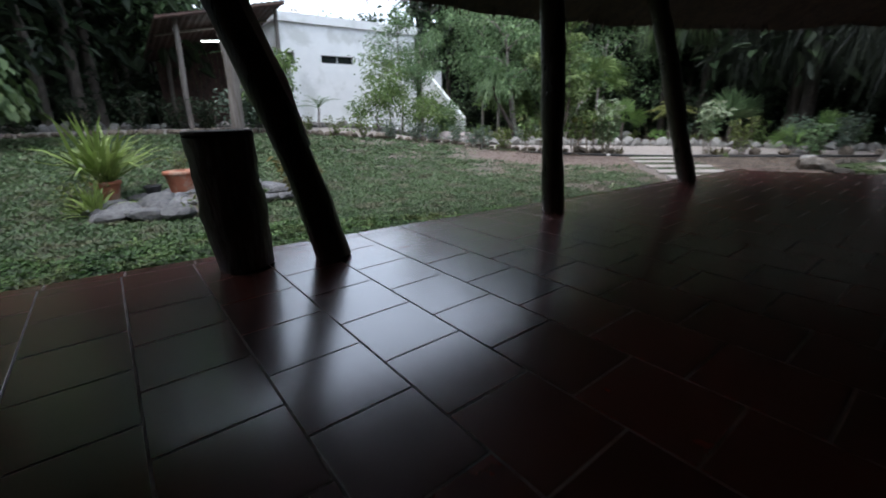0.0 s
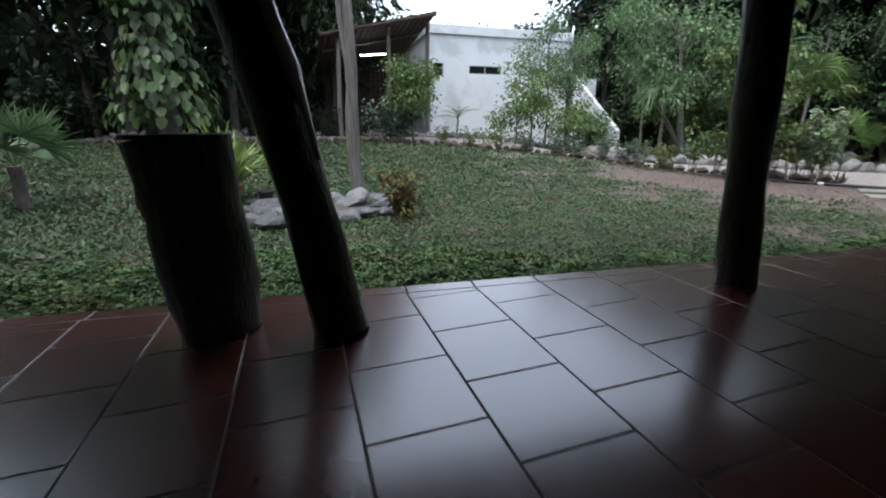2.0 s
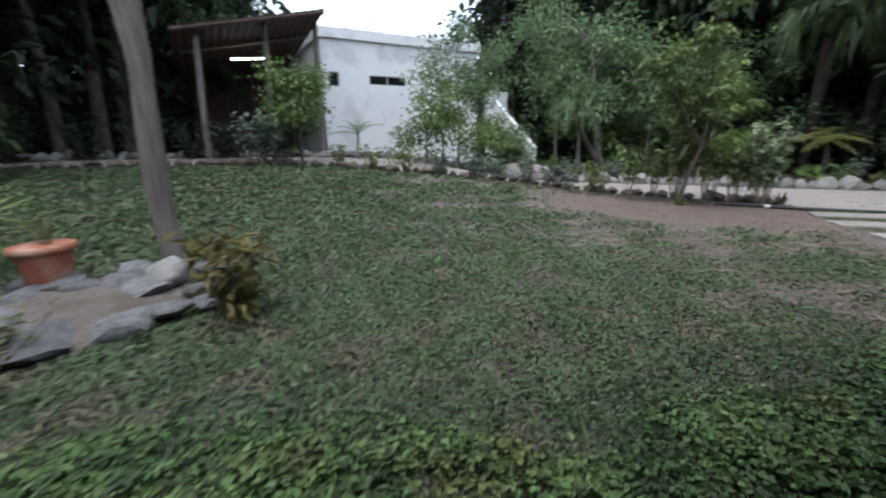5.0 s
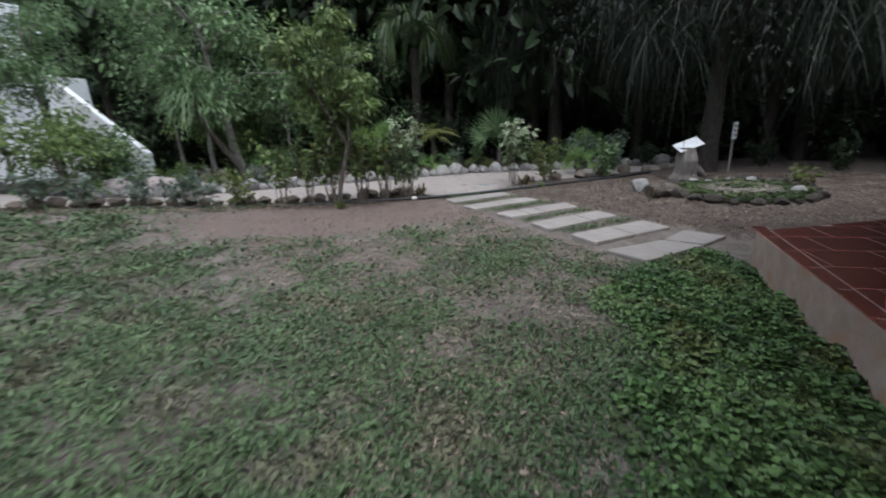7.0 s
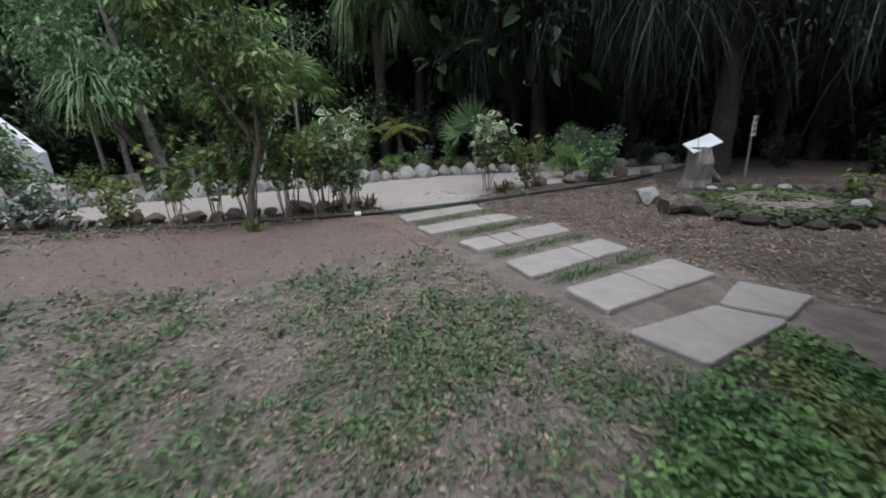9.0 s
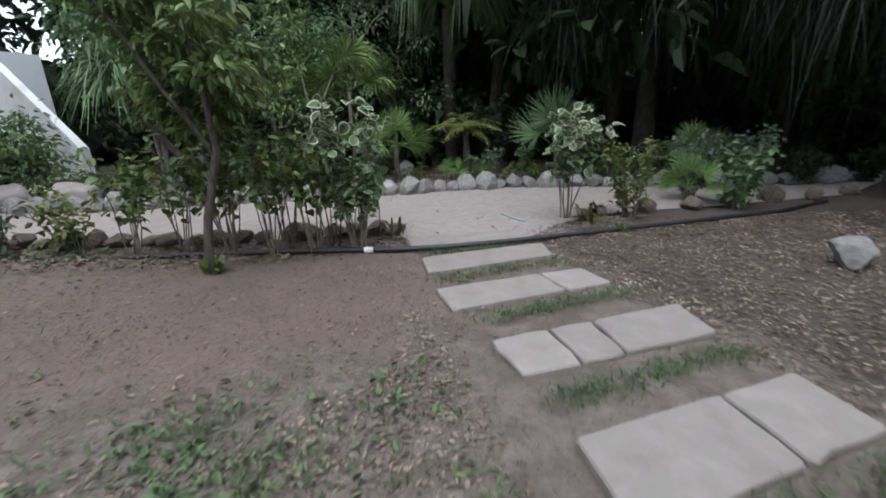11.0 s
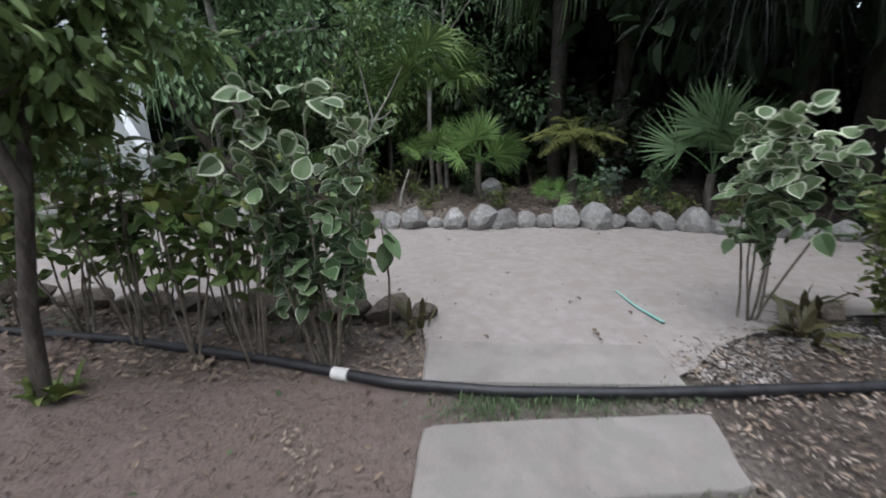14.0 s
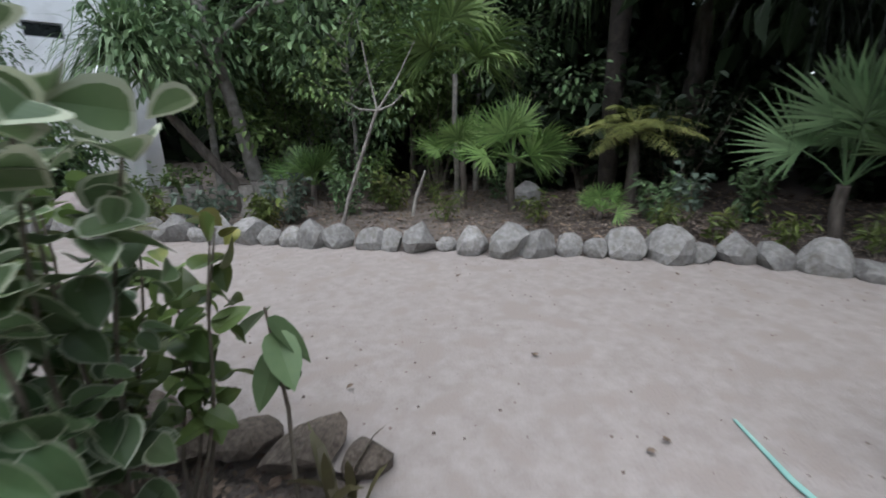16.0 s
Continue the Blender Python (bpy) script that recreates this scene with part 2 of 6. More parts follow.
# ---- mesh helpers ----
class Shape:
    """Collects vertices and faces and becomes one mesh."""

    def __init__(self):
        self.v, self.f, self.k, self.n = [], [], [], 0

    def add(self, verts, faces):
        verts = np.asarray(verts, dtype=np.float32).reshape(-1, 3)
        faces = np.asarray(faces, dtype=np.int64)
        self.v.append(verts)
        self.f.append((faces + self.n).ravel())
        self.k.append(np.full(len(faces), faces.shape[1], dtype=np.int64))
        self.n += len(verts)
        return self

    def tube(self, pts, radii, seg=8, cap=True, rough=0.0):
        pts = np.asarray(pts, dtype=float)
        n = len(pts)
        radii = np.broadcast_to(np.asarray(radii, dtype=float), (n,))
        tang = np.gradient(pts, axis=0)
        tang /= np.linalg.norm(tang, axis=1)[:, None] + 1e-9
        ref = np.array((1.0, 0, 0)) if abs(tang[0][0]) < 0.8 else np.array((0, 1.0, 0))
        ang = np.linspace(0, 2 * math.pi, seg, endpoint=False)
        rings = []
        for i in range(n):
            u = ref - tang[i] * ref.dot(tang[i])
            u /= np.linalg.norm(u)
            w = np.cross(tang[i], u)
            ref = u
            rad = radii[i] * (1 + rough * rng.normal(size=seg)) if rough else np.full(seg, radii[i])
            rings.append(pts[i] + (np.cos(ang) * rad)[:, None] * u + (np.sin(ang) * rad)[:, None] * w)
        v = np.concatenate(rings)
        i, j = np.meshgrid(np.arange(n - 1), np.arange(seg), indexing="ij")
        j2 = (j + 1) % seg
        q = np.stack([i * seg + j, i * seg + j2, (i + 1) * seg + j2, (i + 1) * seg + j], -1).reshape(-1, 4)
        self.add(v, q)
        if cap:
            for ring in (rings[0][::-1], rings[-1]):
                c = len(ring)
                self.add(np.vstack([ring, ring.mean(0)]), [(a, (a + 1) % c, c) for a in range(c)])
        return self

    def box(self, x0, x1, y0, y1, z0, z1):
        v = [(x, y, z) for z in (z0, z1) for x, y in ((x0, y0), (x1, y0), (x1, y1), (x0, y1))]
        return self.add(v, [(3, 2, 1, 0), (4, 5, 6, 7), (0, 1, 5, 4), (1, 2, 6, 5), (2, 3, 7, 6), (3, 0, 4, 7)])

    def prism(self, poly, z0, z1, bevel=0.0):
        """Upright prism over a plan polygon (counter-clockwise), its top edge chamfered."""
        p = np.asarray(poly, dtype=float)
        c = p.mean(0)
        n = len(p)
        inner = c + (p - c) * (1 - bevel / max(0.05, np.abs(p - c).max()))
        rows = [np.c_[p, np.full(n, z0)], np.c_[p, np.full(n, z1 - bevel)], np.c_[inner, np.full(n, z1)]]
        faces = [(r * n + a, r * n + (a + 1) % n, (r + 1) * n + (a + 1) % n, (r + 1) * n + a) for r in (0, 1) for a in range(n)]
        self.add(np.vstack(rows), faces)
        self.add(rows[2], [tuple(range(n))])
        self.add(rows[0], [tuple(range(n))[::-1]])
        return self

    def ovals(self, p, d, up, length, width, fold=0.25, droop=0.15):
        """Leaves with six points each, folded along the midrib."""
        p, d, up = (np.asarray(a, dtype=float) for a in (p, d, up))
        d = d / (np.linalg.norm(d, axis=1)[:, None] + 1e-9)
        s = np.cross(d, up)
        s /= np.linalg.norm(s, axis=1)[:, None] + 1e-9
        u = np.cross(s, d)
        le, w = np.broadcast_to(length, len(p))[:, None], np.broadcast_to(width, len(p))[:, None]
        tip = p + d * le - u * le * droop
        a1, a2 = p + d * le * 0.3 + u * w * fold, p + d * le * 0.68 + u * w * fold * 0.7 - u * le * droop * 0.4
        v = np.stack([p, a1 + s * w * 0.5, a2 + s * w * 0.42, tip, a2 - s * w * 0.42, a1 - s * w * 0.5], 1).reshape(-1, 3)
        b = np.arange(len(p))[:, None] * 6
        return self.add(v, np.concatenate([b + (0, 1, 2, 3), b + (0, 3, 4, 5)], 0))

    def rounds(self, p, d, up, length, width, fold=0.2, droop=0.2):
        """Broad leaves with a rounded outline of twelve points, folded along the midrib and curling down."""
        p, d, up = (np.asarray(a, dtype=float) for a in (p, d, up))
        d = d / (np.linalg.norm(d, axis=1)[:, None] + 1e-9)
        s = np.cross(d, up)
        s /= np.linalg.norm(s, axis=1)[:, None] + 1e-9
        u = np.cross(s, d)
        le, w = np.broadcast_to(length, len(p))[:, None], np.broadcast_to(width, len(p))[:, None]
        prof = ((0.06, 0.3), (0.2, 0.46), (0.42, 0.5), (0.64, 0.42), (0.84, 0.22))
        at = lambda a, b, sg: p + d * le * a + s * w * b * sg + u * (w * fold * b * 1.6 - le * droop * a * a)
        mid = [at(a, 0.0, 1) for a, _ in prof]
        lf, rt = [at(a, b, 1) for a, b in prof], [at(a, b, -1) for a, b in prof]
        v = np.stack([p, *mid, at(1.0, 0.0, 1), *lf, *rt], 1).reshape(-1, 3)
        q = np.arange(len(p))[:, None] * 17
        quads = [q + (k, k + 1, k + 7, k + 6) for k in range(1, 5)] + [q + (k + 1, k, k + 11, k + 12) for k in range(1, 5)]
        tris = [q + (0, 1, 7), q + (5, 6, 11), q + (1, 0, 12), q + (6, 5, 16)]
        self.add(v, np.concatenate(quads, 0))
        self.f.append((np.concatenate(tris, 0) + self.n - len(v)).ravel())
        self.k.append(np.full(len(p) * 4, 3, dtype=np.int64))
        return self

    def rims(self, p, d, up, length, width, wide, fold=0.2, droop=0.2):
        """Narrow borders along the outline of the broad leaves, wide times their width."""
        p, d, up = (np.asarray(a, dtype=float) for a in (p, d, up))
        d = d / (np.linalg.norm(d, axis=1)[:, None] + 1e-9)
        s = np.cross(d, up)
        s /= np.linalg.norm(s, axis=1)[:, None] + 1e-9
        u = np.cross(s, d)
        le, w, k = (np.broadcast_to(a, len(p))[:, None] for a in (length, width, wide))
        prof = ((0.0, 0.0), (0.06, 0.3), (0.2, 0.46), (0.42, 0.5), (0.64, 0.42), (0.84, 0.22), (1.0, 0.0))
        at = lambda a, b, sg: p + d * le * a + s * w * b * sg + u * (w * fold * b * 1.6 - le * droop * a * a)
        for sg in (1, -1):
            inner = [at(a, b, sg) for a, b in prof]
            outer = [at(0.45 + (a - 0.45) * (1 + (k - 1) * 0.5), b * k, sg) for a, b in prof]
            v = np.stack(inner + outer, 1).reshape(-1, 3)
            q = np.arange(len(p))[:, None] * 14
            self.add(v, np.concatenate([q + (j, j + 1, j + 8, j + 7) for j in range(6)], 0))
        return self

    def blades(self, p, d, up, length, width, droop=0.35):
        """Long narrow leaves in three joints that bend down towards the tip."""
        p, d, up = (np.asarray(a, dtype=float) for a in (p, d, up))
        d = d / (np.linalg.norm(d, axis=1)[:, None] + 1e-9)
        s = np.cross(d, up)
        s /= np.linalg.norm(s, axis=1)[:, None] + 1e-9
        le, w = np.broadcast_to(length, len(p))[:, None], np.broadcast_to(width, len(p))[:, None]
        dz = np.array((0, 0, 1.0)) * np.broadcast_to(droop, len(p))[:, None]
        m1, m2, tip = p + d * le * 0.35 - dz * le * 0.08, p + d * le * 0.7 - dz * le * 0.4, p + d * le - dz * le
        v = np.stack([p - s * w * 0.3, p + s * w * 0.3, m1 - s * w * 0.5, m1 + s * w * 0.5, m2 - s * w * 0.36, m2 + s * w * 0.36, tip - s * w * 0.04, tip + s * w * 0.04], 1).reshape(-1, 3)
        b = np.arange(len(p))[:, None] * 8
        return self.add(v, np.concatenate([b + (0, 1, 3, 2), b + (2, 3, 5, 4), b + (4, 5, 7, 6)], 0))

    def mesh(self, name, material, smooth=False):
        me = bpy.data.meshes.new(name)
        v, f, k = np.concatenate(self.v), np.concatenate(self.f), np.concatenate(self.k)
        me.vertices.add(len(v))
        me.vertices.foreach_set("co", v.ravel())
        me.loops.add(len(f))
        me.loops.foreach_set("vertex_index", f.astype(np.int32))
        me.polygons.add(len(k))
        me.polygons.foreach_set("loop_start", np.r_[0, np.cumsum(k)[:-1]].astype(np.int32))
        me.polygons.foreach_set("loop_total", k.astype(np.int32))
        me.polygons.foreach_set("use_smooth", np.full(len(k), smooth, dtype=bool))
        me.update(calc_edges=True)
        me.validate()
        me.materials.append(material)
        return me


def thing(name, label, category, at=(0, 0, 0), rz=0.0, group="", kind=""):
    ob = new(name)
    ob.empty_display_size = 0.1
    ob.matrix_world = pose(*at, 0, 0, rz)
    return tagged(ob, label, category, group, kind)


def part(name, shape, material, parent, label="", smooth=False):
    ob = new(name, shape.mesh(name, material, smooth))
    ob.parent = parent
    return tagged(ob, label) if label else ob


def single(name, shape, material, label, category, at=(0, 0, 0), rz=0.0, group="", kind="", smooth=False):
    ob = new(name, shape.mesh(name, material, smooth))
    ob.matrix_world = pose(*at, 0, 0, rz)
    return tagged(ob, label, category, group, kind)


def unit(n):
    d = rng.normal(size=(n, 3))
    return d / np.linalg.norm(d, axis=1)[:, None]


def smooth01(t):
    t = np.clip(t, 0, 1)
    return t * t * (3 - 2 * t)


def gz(x, y):
    """Height of the garden's ground: level by the patio and the path, rising towards the white house."""
    x, y = np.asarray(x, dtype=float), np.asarray(y, dtype=float)
    return np.minimum(1.1, 0.08 * np.maximum(0, y - 8)) * smooth01((14 - x) / 5)


def at_ground(x, y, dz=0.0):
    return (x, y, float(gz(x, y)) + dz)

# ---- ground ----
SLAB_Z = 0.42


def edge_y(x):
    return 3.752 - 0.1226 * x


PATH_NEAR = [(18.6, 1.2), (17.0, 3.4), (15.9, 5.2), (14.75, 5.9), (14.15, 5.93), (13.26, 7.21), (13.95, 7.85), (13.2, 9.0), (12.3, 10.4), (11.3, 12.0), (10.0, 13.4), (8.4, 15.2), (6.3, 17.6), (4.0, 19.0), (0.0, 19.8), (-6.0, 20.0)]
PATH_FAR = [(20.6, 0.0), (19.2, 3.0), (18.75, 5.6), (18.35, 7.3), (17.4, 8.75), (16.35, 10.5), (15.25, 12.2), (14.2, 14.0), (12.6, 16.2), (10.6, 18.0), (8.0, 19.6), (4.5, 20.9), (0.0, 21.6), (-6.0, 21.8)]


def resample(pts, step):
    p = np.asarray(pts, dtype=float)
    s = np.r_[0, np.cumsum(np.linalg.norm(np.diff(p, axis=0), axis=1))]
    t = np.arange(0, s[-1], step)
    return np.stack([np.interp(t, s, p[:, i]) for i in range(p.shape[1])], 1)


def soil_material():
    m = shade("garden_soil", (0.128, 0.106, 0.09), (0.21, 0.178, 0.155), scale=5.0, rough=0.95, bump=1.0, fine=24, c3=(0.126, 0.106, 0.083), spot=2.2)
    t = m.node_tree
    n, l = t.nodes, t.links
    b = n["Principled BSDF"]
    base = b.inputs["Base Color"].links[0].from_socket
    tc = n.new("ShaderNodeTexCoord")
    # the bare reddish patch of earth under the young tree
    mp = n.new("ShaderNodeMapping")
    mp.vector_type = "TEXTURE"
    mp.inputs["Location"].default_value = (11.2, 8.4, 0)
    mp.inputs["Rotation"].default_value = (0, 0, radians(-57))
    mp.inputs["Scale"].default_value = (3.2, 1.75, 4)
    l.new(tc.outputs["Object"], mp.inputs["Vector"])
    ln = n.new("ShaderNodeVectorMath")
    ln.operation = "LENGTH"
    l.new(mp.outputs[0], ln.inputs[0])
    nz = n.new("ShaderNodeTexNoise")
    nz.inputs["Scale"].default_value, nz.inputs["Detail"].default_value = 1.4, 5
    l.new(tc.outputs["Object"], nz.inputs["Vector"])
    ad = n.new("ShaderNodeMath")
    ad.operation = "ADD"
    l.new(ln.outputs["Value"], ad.inputs[0])
    l.new(nz.outputs["Fac"], ad.inputs[1])
    mr = n.new("ShaderNodeMapRange")
    mr.inputs["From Min"].default_value, mr.inputs["From Max"].default_value = 1.2, 1.6
    mr.inputs["To Min"].default_value, mr.inputs["To Max"].default_value = 0.75, 0.0
    l.new(ad.outputs[0], mr.inputs["Value"])
    def zone(start, fac, colour):
        mx = n.new("ShaderNodeMixRGB")
        mx.inputs["Color2"].default_value = (*colour, 1)
        l.new(fac, mx.inputs["Fac"])
        l.new(start, mx.inputs["Color1"])
        return mx.outputs[0]
    # dark mulch with tree shade, round the planted mound and behind the far stones
    sx = n.new("ShaderNodeSeparateXYZ")
    l.new(tc.outputs["Object"], sx.inputs[0])
    right = n.new("ShaderNodeMath")
    right.operation = "MULTIPLY_ADD"
    right.inputs[1].default_value, right.inputs[2].default_value = 0.93, -7.1
    l.new(sx.outputs["X"], right.inputs[0])
    diff = n.new("ShaderNodeMath")
    diff.operation = "SUBTRACT"
    l.new(right.outputs[0], diff.inputs[0])
    l.new(sx.outputs["Y"], diff.inputs[1])
    wob = n.new("ShaderNodeMath")
    wob.operation = "ADD"
    l.new(diff.outputs[0], wob.inputs[0])
    l.new(nz.outputs["Fac"], wob.inputs[1])
    m2 = n.new("ShaderNodeMapRange")
    m2.inputs["From Min"].default_value, m2.inputs["From Max"].default_value = 0.4, 0.9
    m2.inputs["To Max"].default_value = 0.85
    l.new(wob.outputs[0], m2.inputs["Value"])
    # this brown also holds the shade cast under the tall trees
    c = zone(base, m2.outputs[0], (0.068, 0.051, 0.042))
    c = zone(c, mr.outputs[0], (0.172, 0.124, 0.105))
    l.new(c, b.inputs["Base Color"])
    # trodden hollows under the fine crumbs
    hollow = n.new("ShaderNodeTexNoise")
    hollow.inputs["Scale"].default_value, hollow.inputs["Detail"].default_value, hollow.inputs["Roughness"].default_value = 6.5, 6.0, 0.7
    l.new(tc.outputs["Object"], hollow.inputs["Vector"])
    tread = n.new("ShaderNodeBump")
    tread.inputs["Strength"].default_value, tread.inputs["Distance"].default_value = 1.0, 0.09
    l.new(hollow.outputs["Fac"], tread.inputs["Height"])
    fine = b.inputs["Normal"].links[0].from_node
    l.new(tread.outputs[0], fine.inputs["Normal"])
    return m


def build_ground():
    xs = np.r_[-400, -150, -60, np.arange(-30, -8, 2.0), np.arange(-8, 24, 0.22), np.arange(24, 50, 2.0), 80, 150, 400]
    ys = np.r_[-400, -150, -60, np.arange(-30, -2, 2.0), np.arange(-2, 22, 0.22), np.arange(22, 50, 2.0), 80, 150, 400]
    gx, gy = np.meshgrid(xs, ys, indexing="ij")
    g = gz(gx, gy) + 0.018 * np.sin(gx * 2.3 + np.sin(gy * 1.7)) * np.sin(gy * 2.9 + 1.3) * (np.abs(gx - 8) < 15)
    v = np.stack([gx, gy, g - 0.015], -1).reshape(-1, 3)
    a, c = len(xs), len(ys)
    i, j = np.meshgrid(np.arange(a - 1), np.arange(c - 1), indexing="ij")
    q = np.stack([i * c + j, (i + 1) * c + j, (i + 1) * c + j + 1, i * c + j + 1], -1).reshape(-1, 4)
    single("ground", Shape().add(v, q), soil_material(), "bare brown garden soil with worn patches", "ground", kind="structure", smooth=True)


def build_path():
    near, far = resample(PATH_NEAR, 0.3), resample(PATH_FAR, 0.3)
    n = 90
    tn, tf = np.linspace(0, len(near) - 1, n), np.linspace(0, len(far) - 1, n)
    pn = np.stack([np.interp(tn, np.arange(len(near)), near[:, k]) for k in (0, 1)], 1)
    pf = np.stack([np.interp(tf, np.arange(len(far)), far[:, k]) for k in (0, 1)], 1)
    rows = []
    for w in np.linspace(0, 1, 9):
        p = pn * (1 - w) + pf * w
        bow = 0.03 - 0.02 * (2 * w - 1) ** 2
        rows.append(np.c_[p, gz(p[:, 0], p[:, 1]) + bow])
    v = np.concatenate(rows)
    q = [(r * n + a, r * n + a + 1, (r + 1) * n + a + 1, (r + 1) * n + a) for r in range(8) for a in range(n - 1)]
    single("path", Shape().add(v, q), M_SAND, "pale packed sand garden path", "path", kind="structure", smooth=True)
    single("path_apron", Shape().prism([(13.2, 7.21), (14.1, 5.91), (14.5, 6.18), (13.62, 7.53)], -0.03, 0.036, 0.02), M_CONC, "pale concrete threshold slab of the path", "slab", kind="structure")


def build_patio():
    floor = thing("patio", "raised patio of glossy dark red terracotta tiles", "patio floor", kind="structure")
    poly = [(-9, -12), (9, -12), (11.2, -5.5), (9.42, 0.9), (8.68, 2.69), (-9, edge_y(-9))]
    part("slab", Shape().prism(poly, -0.3, SLAB_Z - 0.012), M_SLAB_SIDE, floor, "stained pale plaster side")
    inset = [(-8.99, -11.99), (8.98, -11.99), (11.17, -5.5), (9.4, 0.89), (8.66, 2.66), (-8.99, edge_y(-8.99) - 0.02)]
    part("grout", Shape().prism(inset, SLAB_Z - 0.012, SLAB_Z - 0.0016), M_GROUT, floor)
    # border of cut tiles along the garden side
    dirv = np.array((1, -0.1226)) / math.hypot(1, 0.1226)
    nrm = np.array((dirv[1], -dirv[0]))
    base = np.array((-9.0, edge_y(-9)))
    s = 0.0
    while s < 17.6:
        a, b = base + dirv * (s + 0.004), base + dirv * (s + 0.446)
        sh = Shape().prism([a + nrm * 0.11, b + nrm * 0.11, b, a], SLAB_Z - 0.03, SLAB_Z, 0.004)
        part("border_tile", sh, M_TILE, floor)
        s += 0.45
    return floor, poly


def clip_poly(poly, outline):
    """The part of a polygon inside a convex outline (counter-clockwise)."""
    out = [np.array(p, float) for p in poly]
    for a, b in zip(outline, outline[1:] + outline[:1]):
        a, b = np.array(a, float), np.array(b, float)
        side = lambda p: (b[0] - a[0]) * (p[1] - a[1]) - (b[1] - a[1]) * (p[0] - a[0])
        kept = []
        for p, q in zip(out, out[1:] + out[:1]):
            sp, sq = side(p), side(q)
            if sp >= 0:
                kept.append(p)
            if sp * sq < 0:
                kept.append(p + (q - p) * sp / (sp - sq))
        out = kept
        if len(out) < 3:
            return []
    return out


def plan_area(poly):
    p = np.array(poly)
    q = np.roll(p, -1, axis=0)
    return 0.5 * abs(np.sum(p[:, 0] * q[:, 1] - q[:, 0] * p[:, 1]))


def build_tiles(floor):
    """Half-bond tiles 45 cm wide; the near ones are pieces of their own, the far ones joined."""
    T, gap = 0.46, 0.009
    whole = Shape().prism([(gap / 2, gap / 2), (0.45 - gap / 2, gap / 2), (0.45 - gap / 2, T - gap / 2), (gap / 2, T - gap / 2)], SLAB_Z - 0.03, SLAB_Z, 0.0022).mesh("tile", M_TILE)
    rest = Shape()
    outline = [(-8.95, -11.95), (8.95, -11.95), (11.19, -5.5), (9.41, 0.89), (8.7, 2.56), (-8.95, edge_y(-8.95) - 0.117)]
    for col in range(-22, 29):
        x0 = 1.25 + 0.45 * col
        y0 = 1.71 + (T / 2 if col % 2 else 0)
        for row in range(-30, 8):
            a = y0 + row * T
            square = [(x0 + gap / 2, a + gap / 2), (x0 + 0.45 - gap / 2, a + gap / 2), (x0 + 0.45 - gap / 2, a + T - gap / 2), (x0 + gap / 2, a + T - gap / 2)]
            poly = clip_poly(square, outline)
            if len(poly) < 3 or plan_area(poly) < 0.004:
                continue
            near = -1.4 < x0 < 6.4 and a > -1.2
            if near and plan_area(poly) > 0.995 * plan_area(square):
                ob = new("tile", whole)
                ob.location = (x0, a, 0.0012 * rng.random())
                ob.parent = floor
            elif near:
                part("tile", Shape().prism(poly, SLAB_Z - 0.03, SLAB_Z, 0.0022), M_TILE, floor)
            else:
                rest.prism(poly, SLAB_Z - 0.03, SLAB_Z, 0.0022)
    far = part("far_tiles", rest, M_TILE, floor)
    tagged(far, kind="stuff")


def trunk_pts(base, top, wob=0.03, n=14):
    base, top = np.array(base, float), np.array(top, float)
    t = np.linspace(0, 1, n)[:, None]
    p = base + (top - base) * t
    ph = rng.random(2) * 6
    p[:, 0] += wob * np.sin(t[:, 0] * 5 + ph[0]) * np.sin(t[:, 0] * 3.1)
    p[:, 1] += wob * np.sin(t[:, 0] * 4 + ph[1]) * np.sin(t[:, 0] * 3.1)
    return p


def roof_post(base, top, r0, r1, label, bare=False, bow=(0, 0)):
    ob = thing("roof_post", label, "post", group="posts of the thatched roof")
    p = trunk_pts(base, top)
    w = np.sin(np.linspace(0, math.pi, len(p)))
    p[:, 0] += bow[0] * w
    p[:, 1] += bow[1] * w
    part("trunk", Shape().tube(p, np.linspace(r0, r1, len(p)) * (1 + 0.04 * rng.normal(size=len(p))), 14, rough=0.025), M_POST, ob, smooth=True)
    if bare:
        # a peeled strip towards the garden, whitened to show the sky's glossy highlight
        k = len(p)
        sub = p[int(k * 0.34):] + np.array((r0 * 0.84, -r0 * 0.3, 0))
        w = np.clip(np.linspace(0, 5, len(sub)), 0.3, 1) * 0.066 * (1 + 0.1 * rng.normal(size=len(sub)))
        part("peeled_highlight", Shape().tube(sub, w, 8), M_BARE, ob, "pale peeled strip of wood with a painted sheen", smooth=True)
    return ob


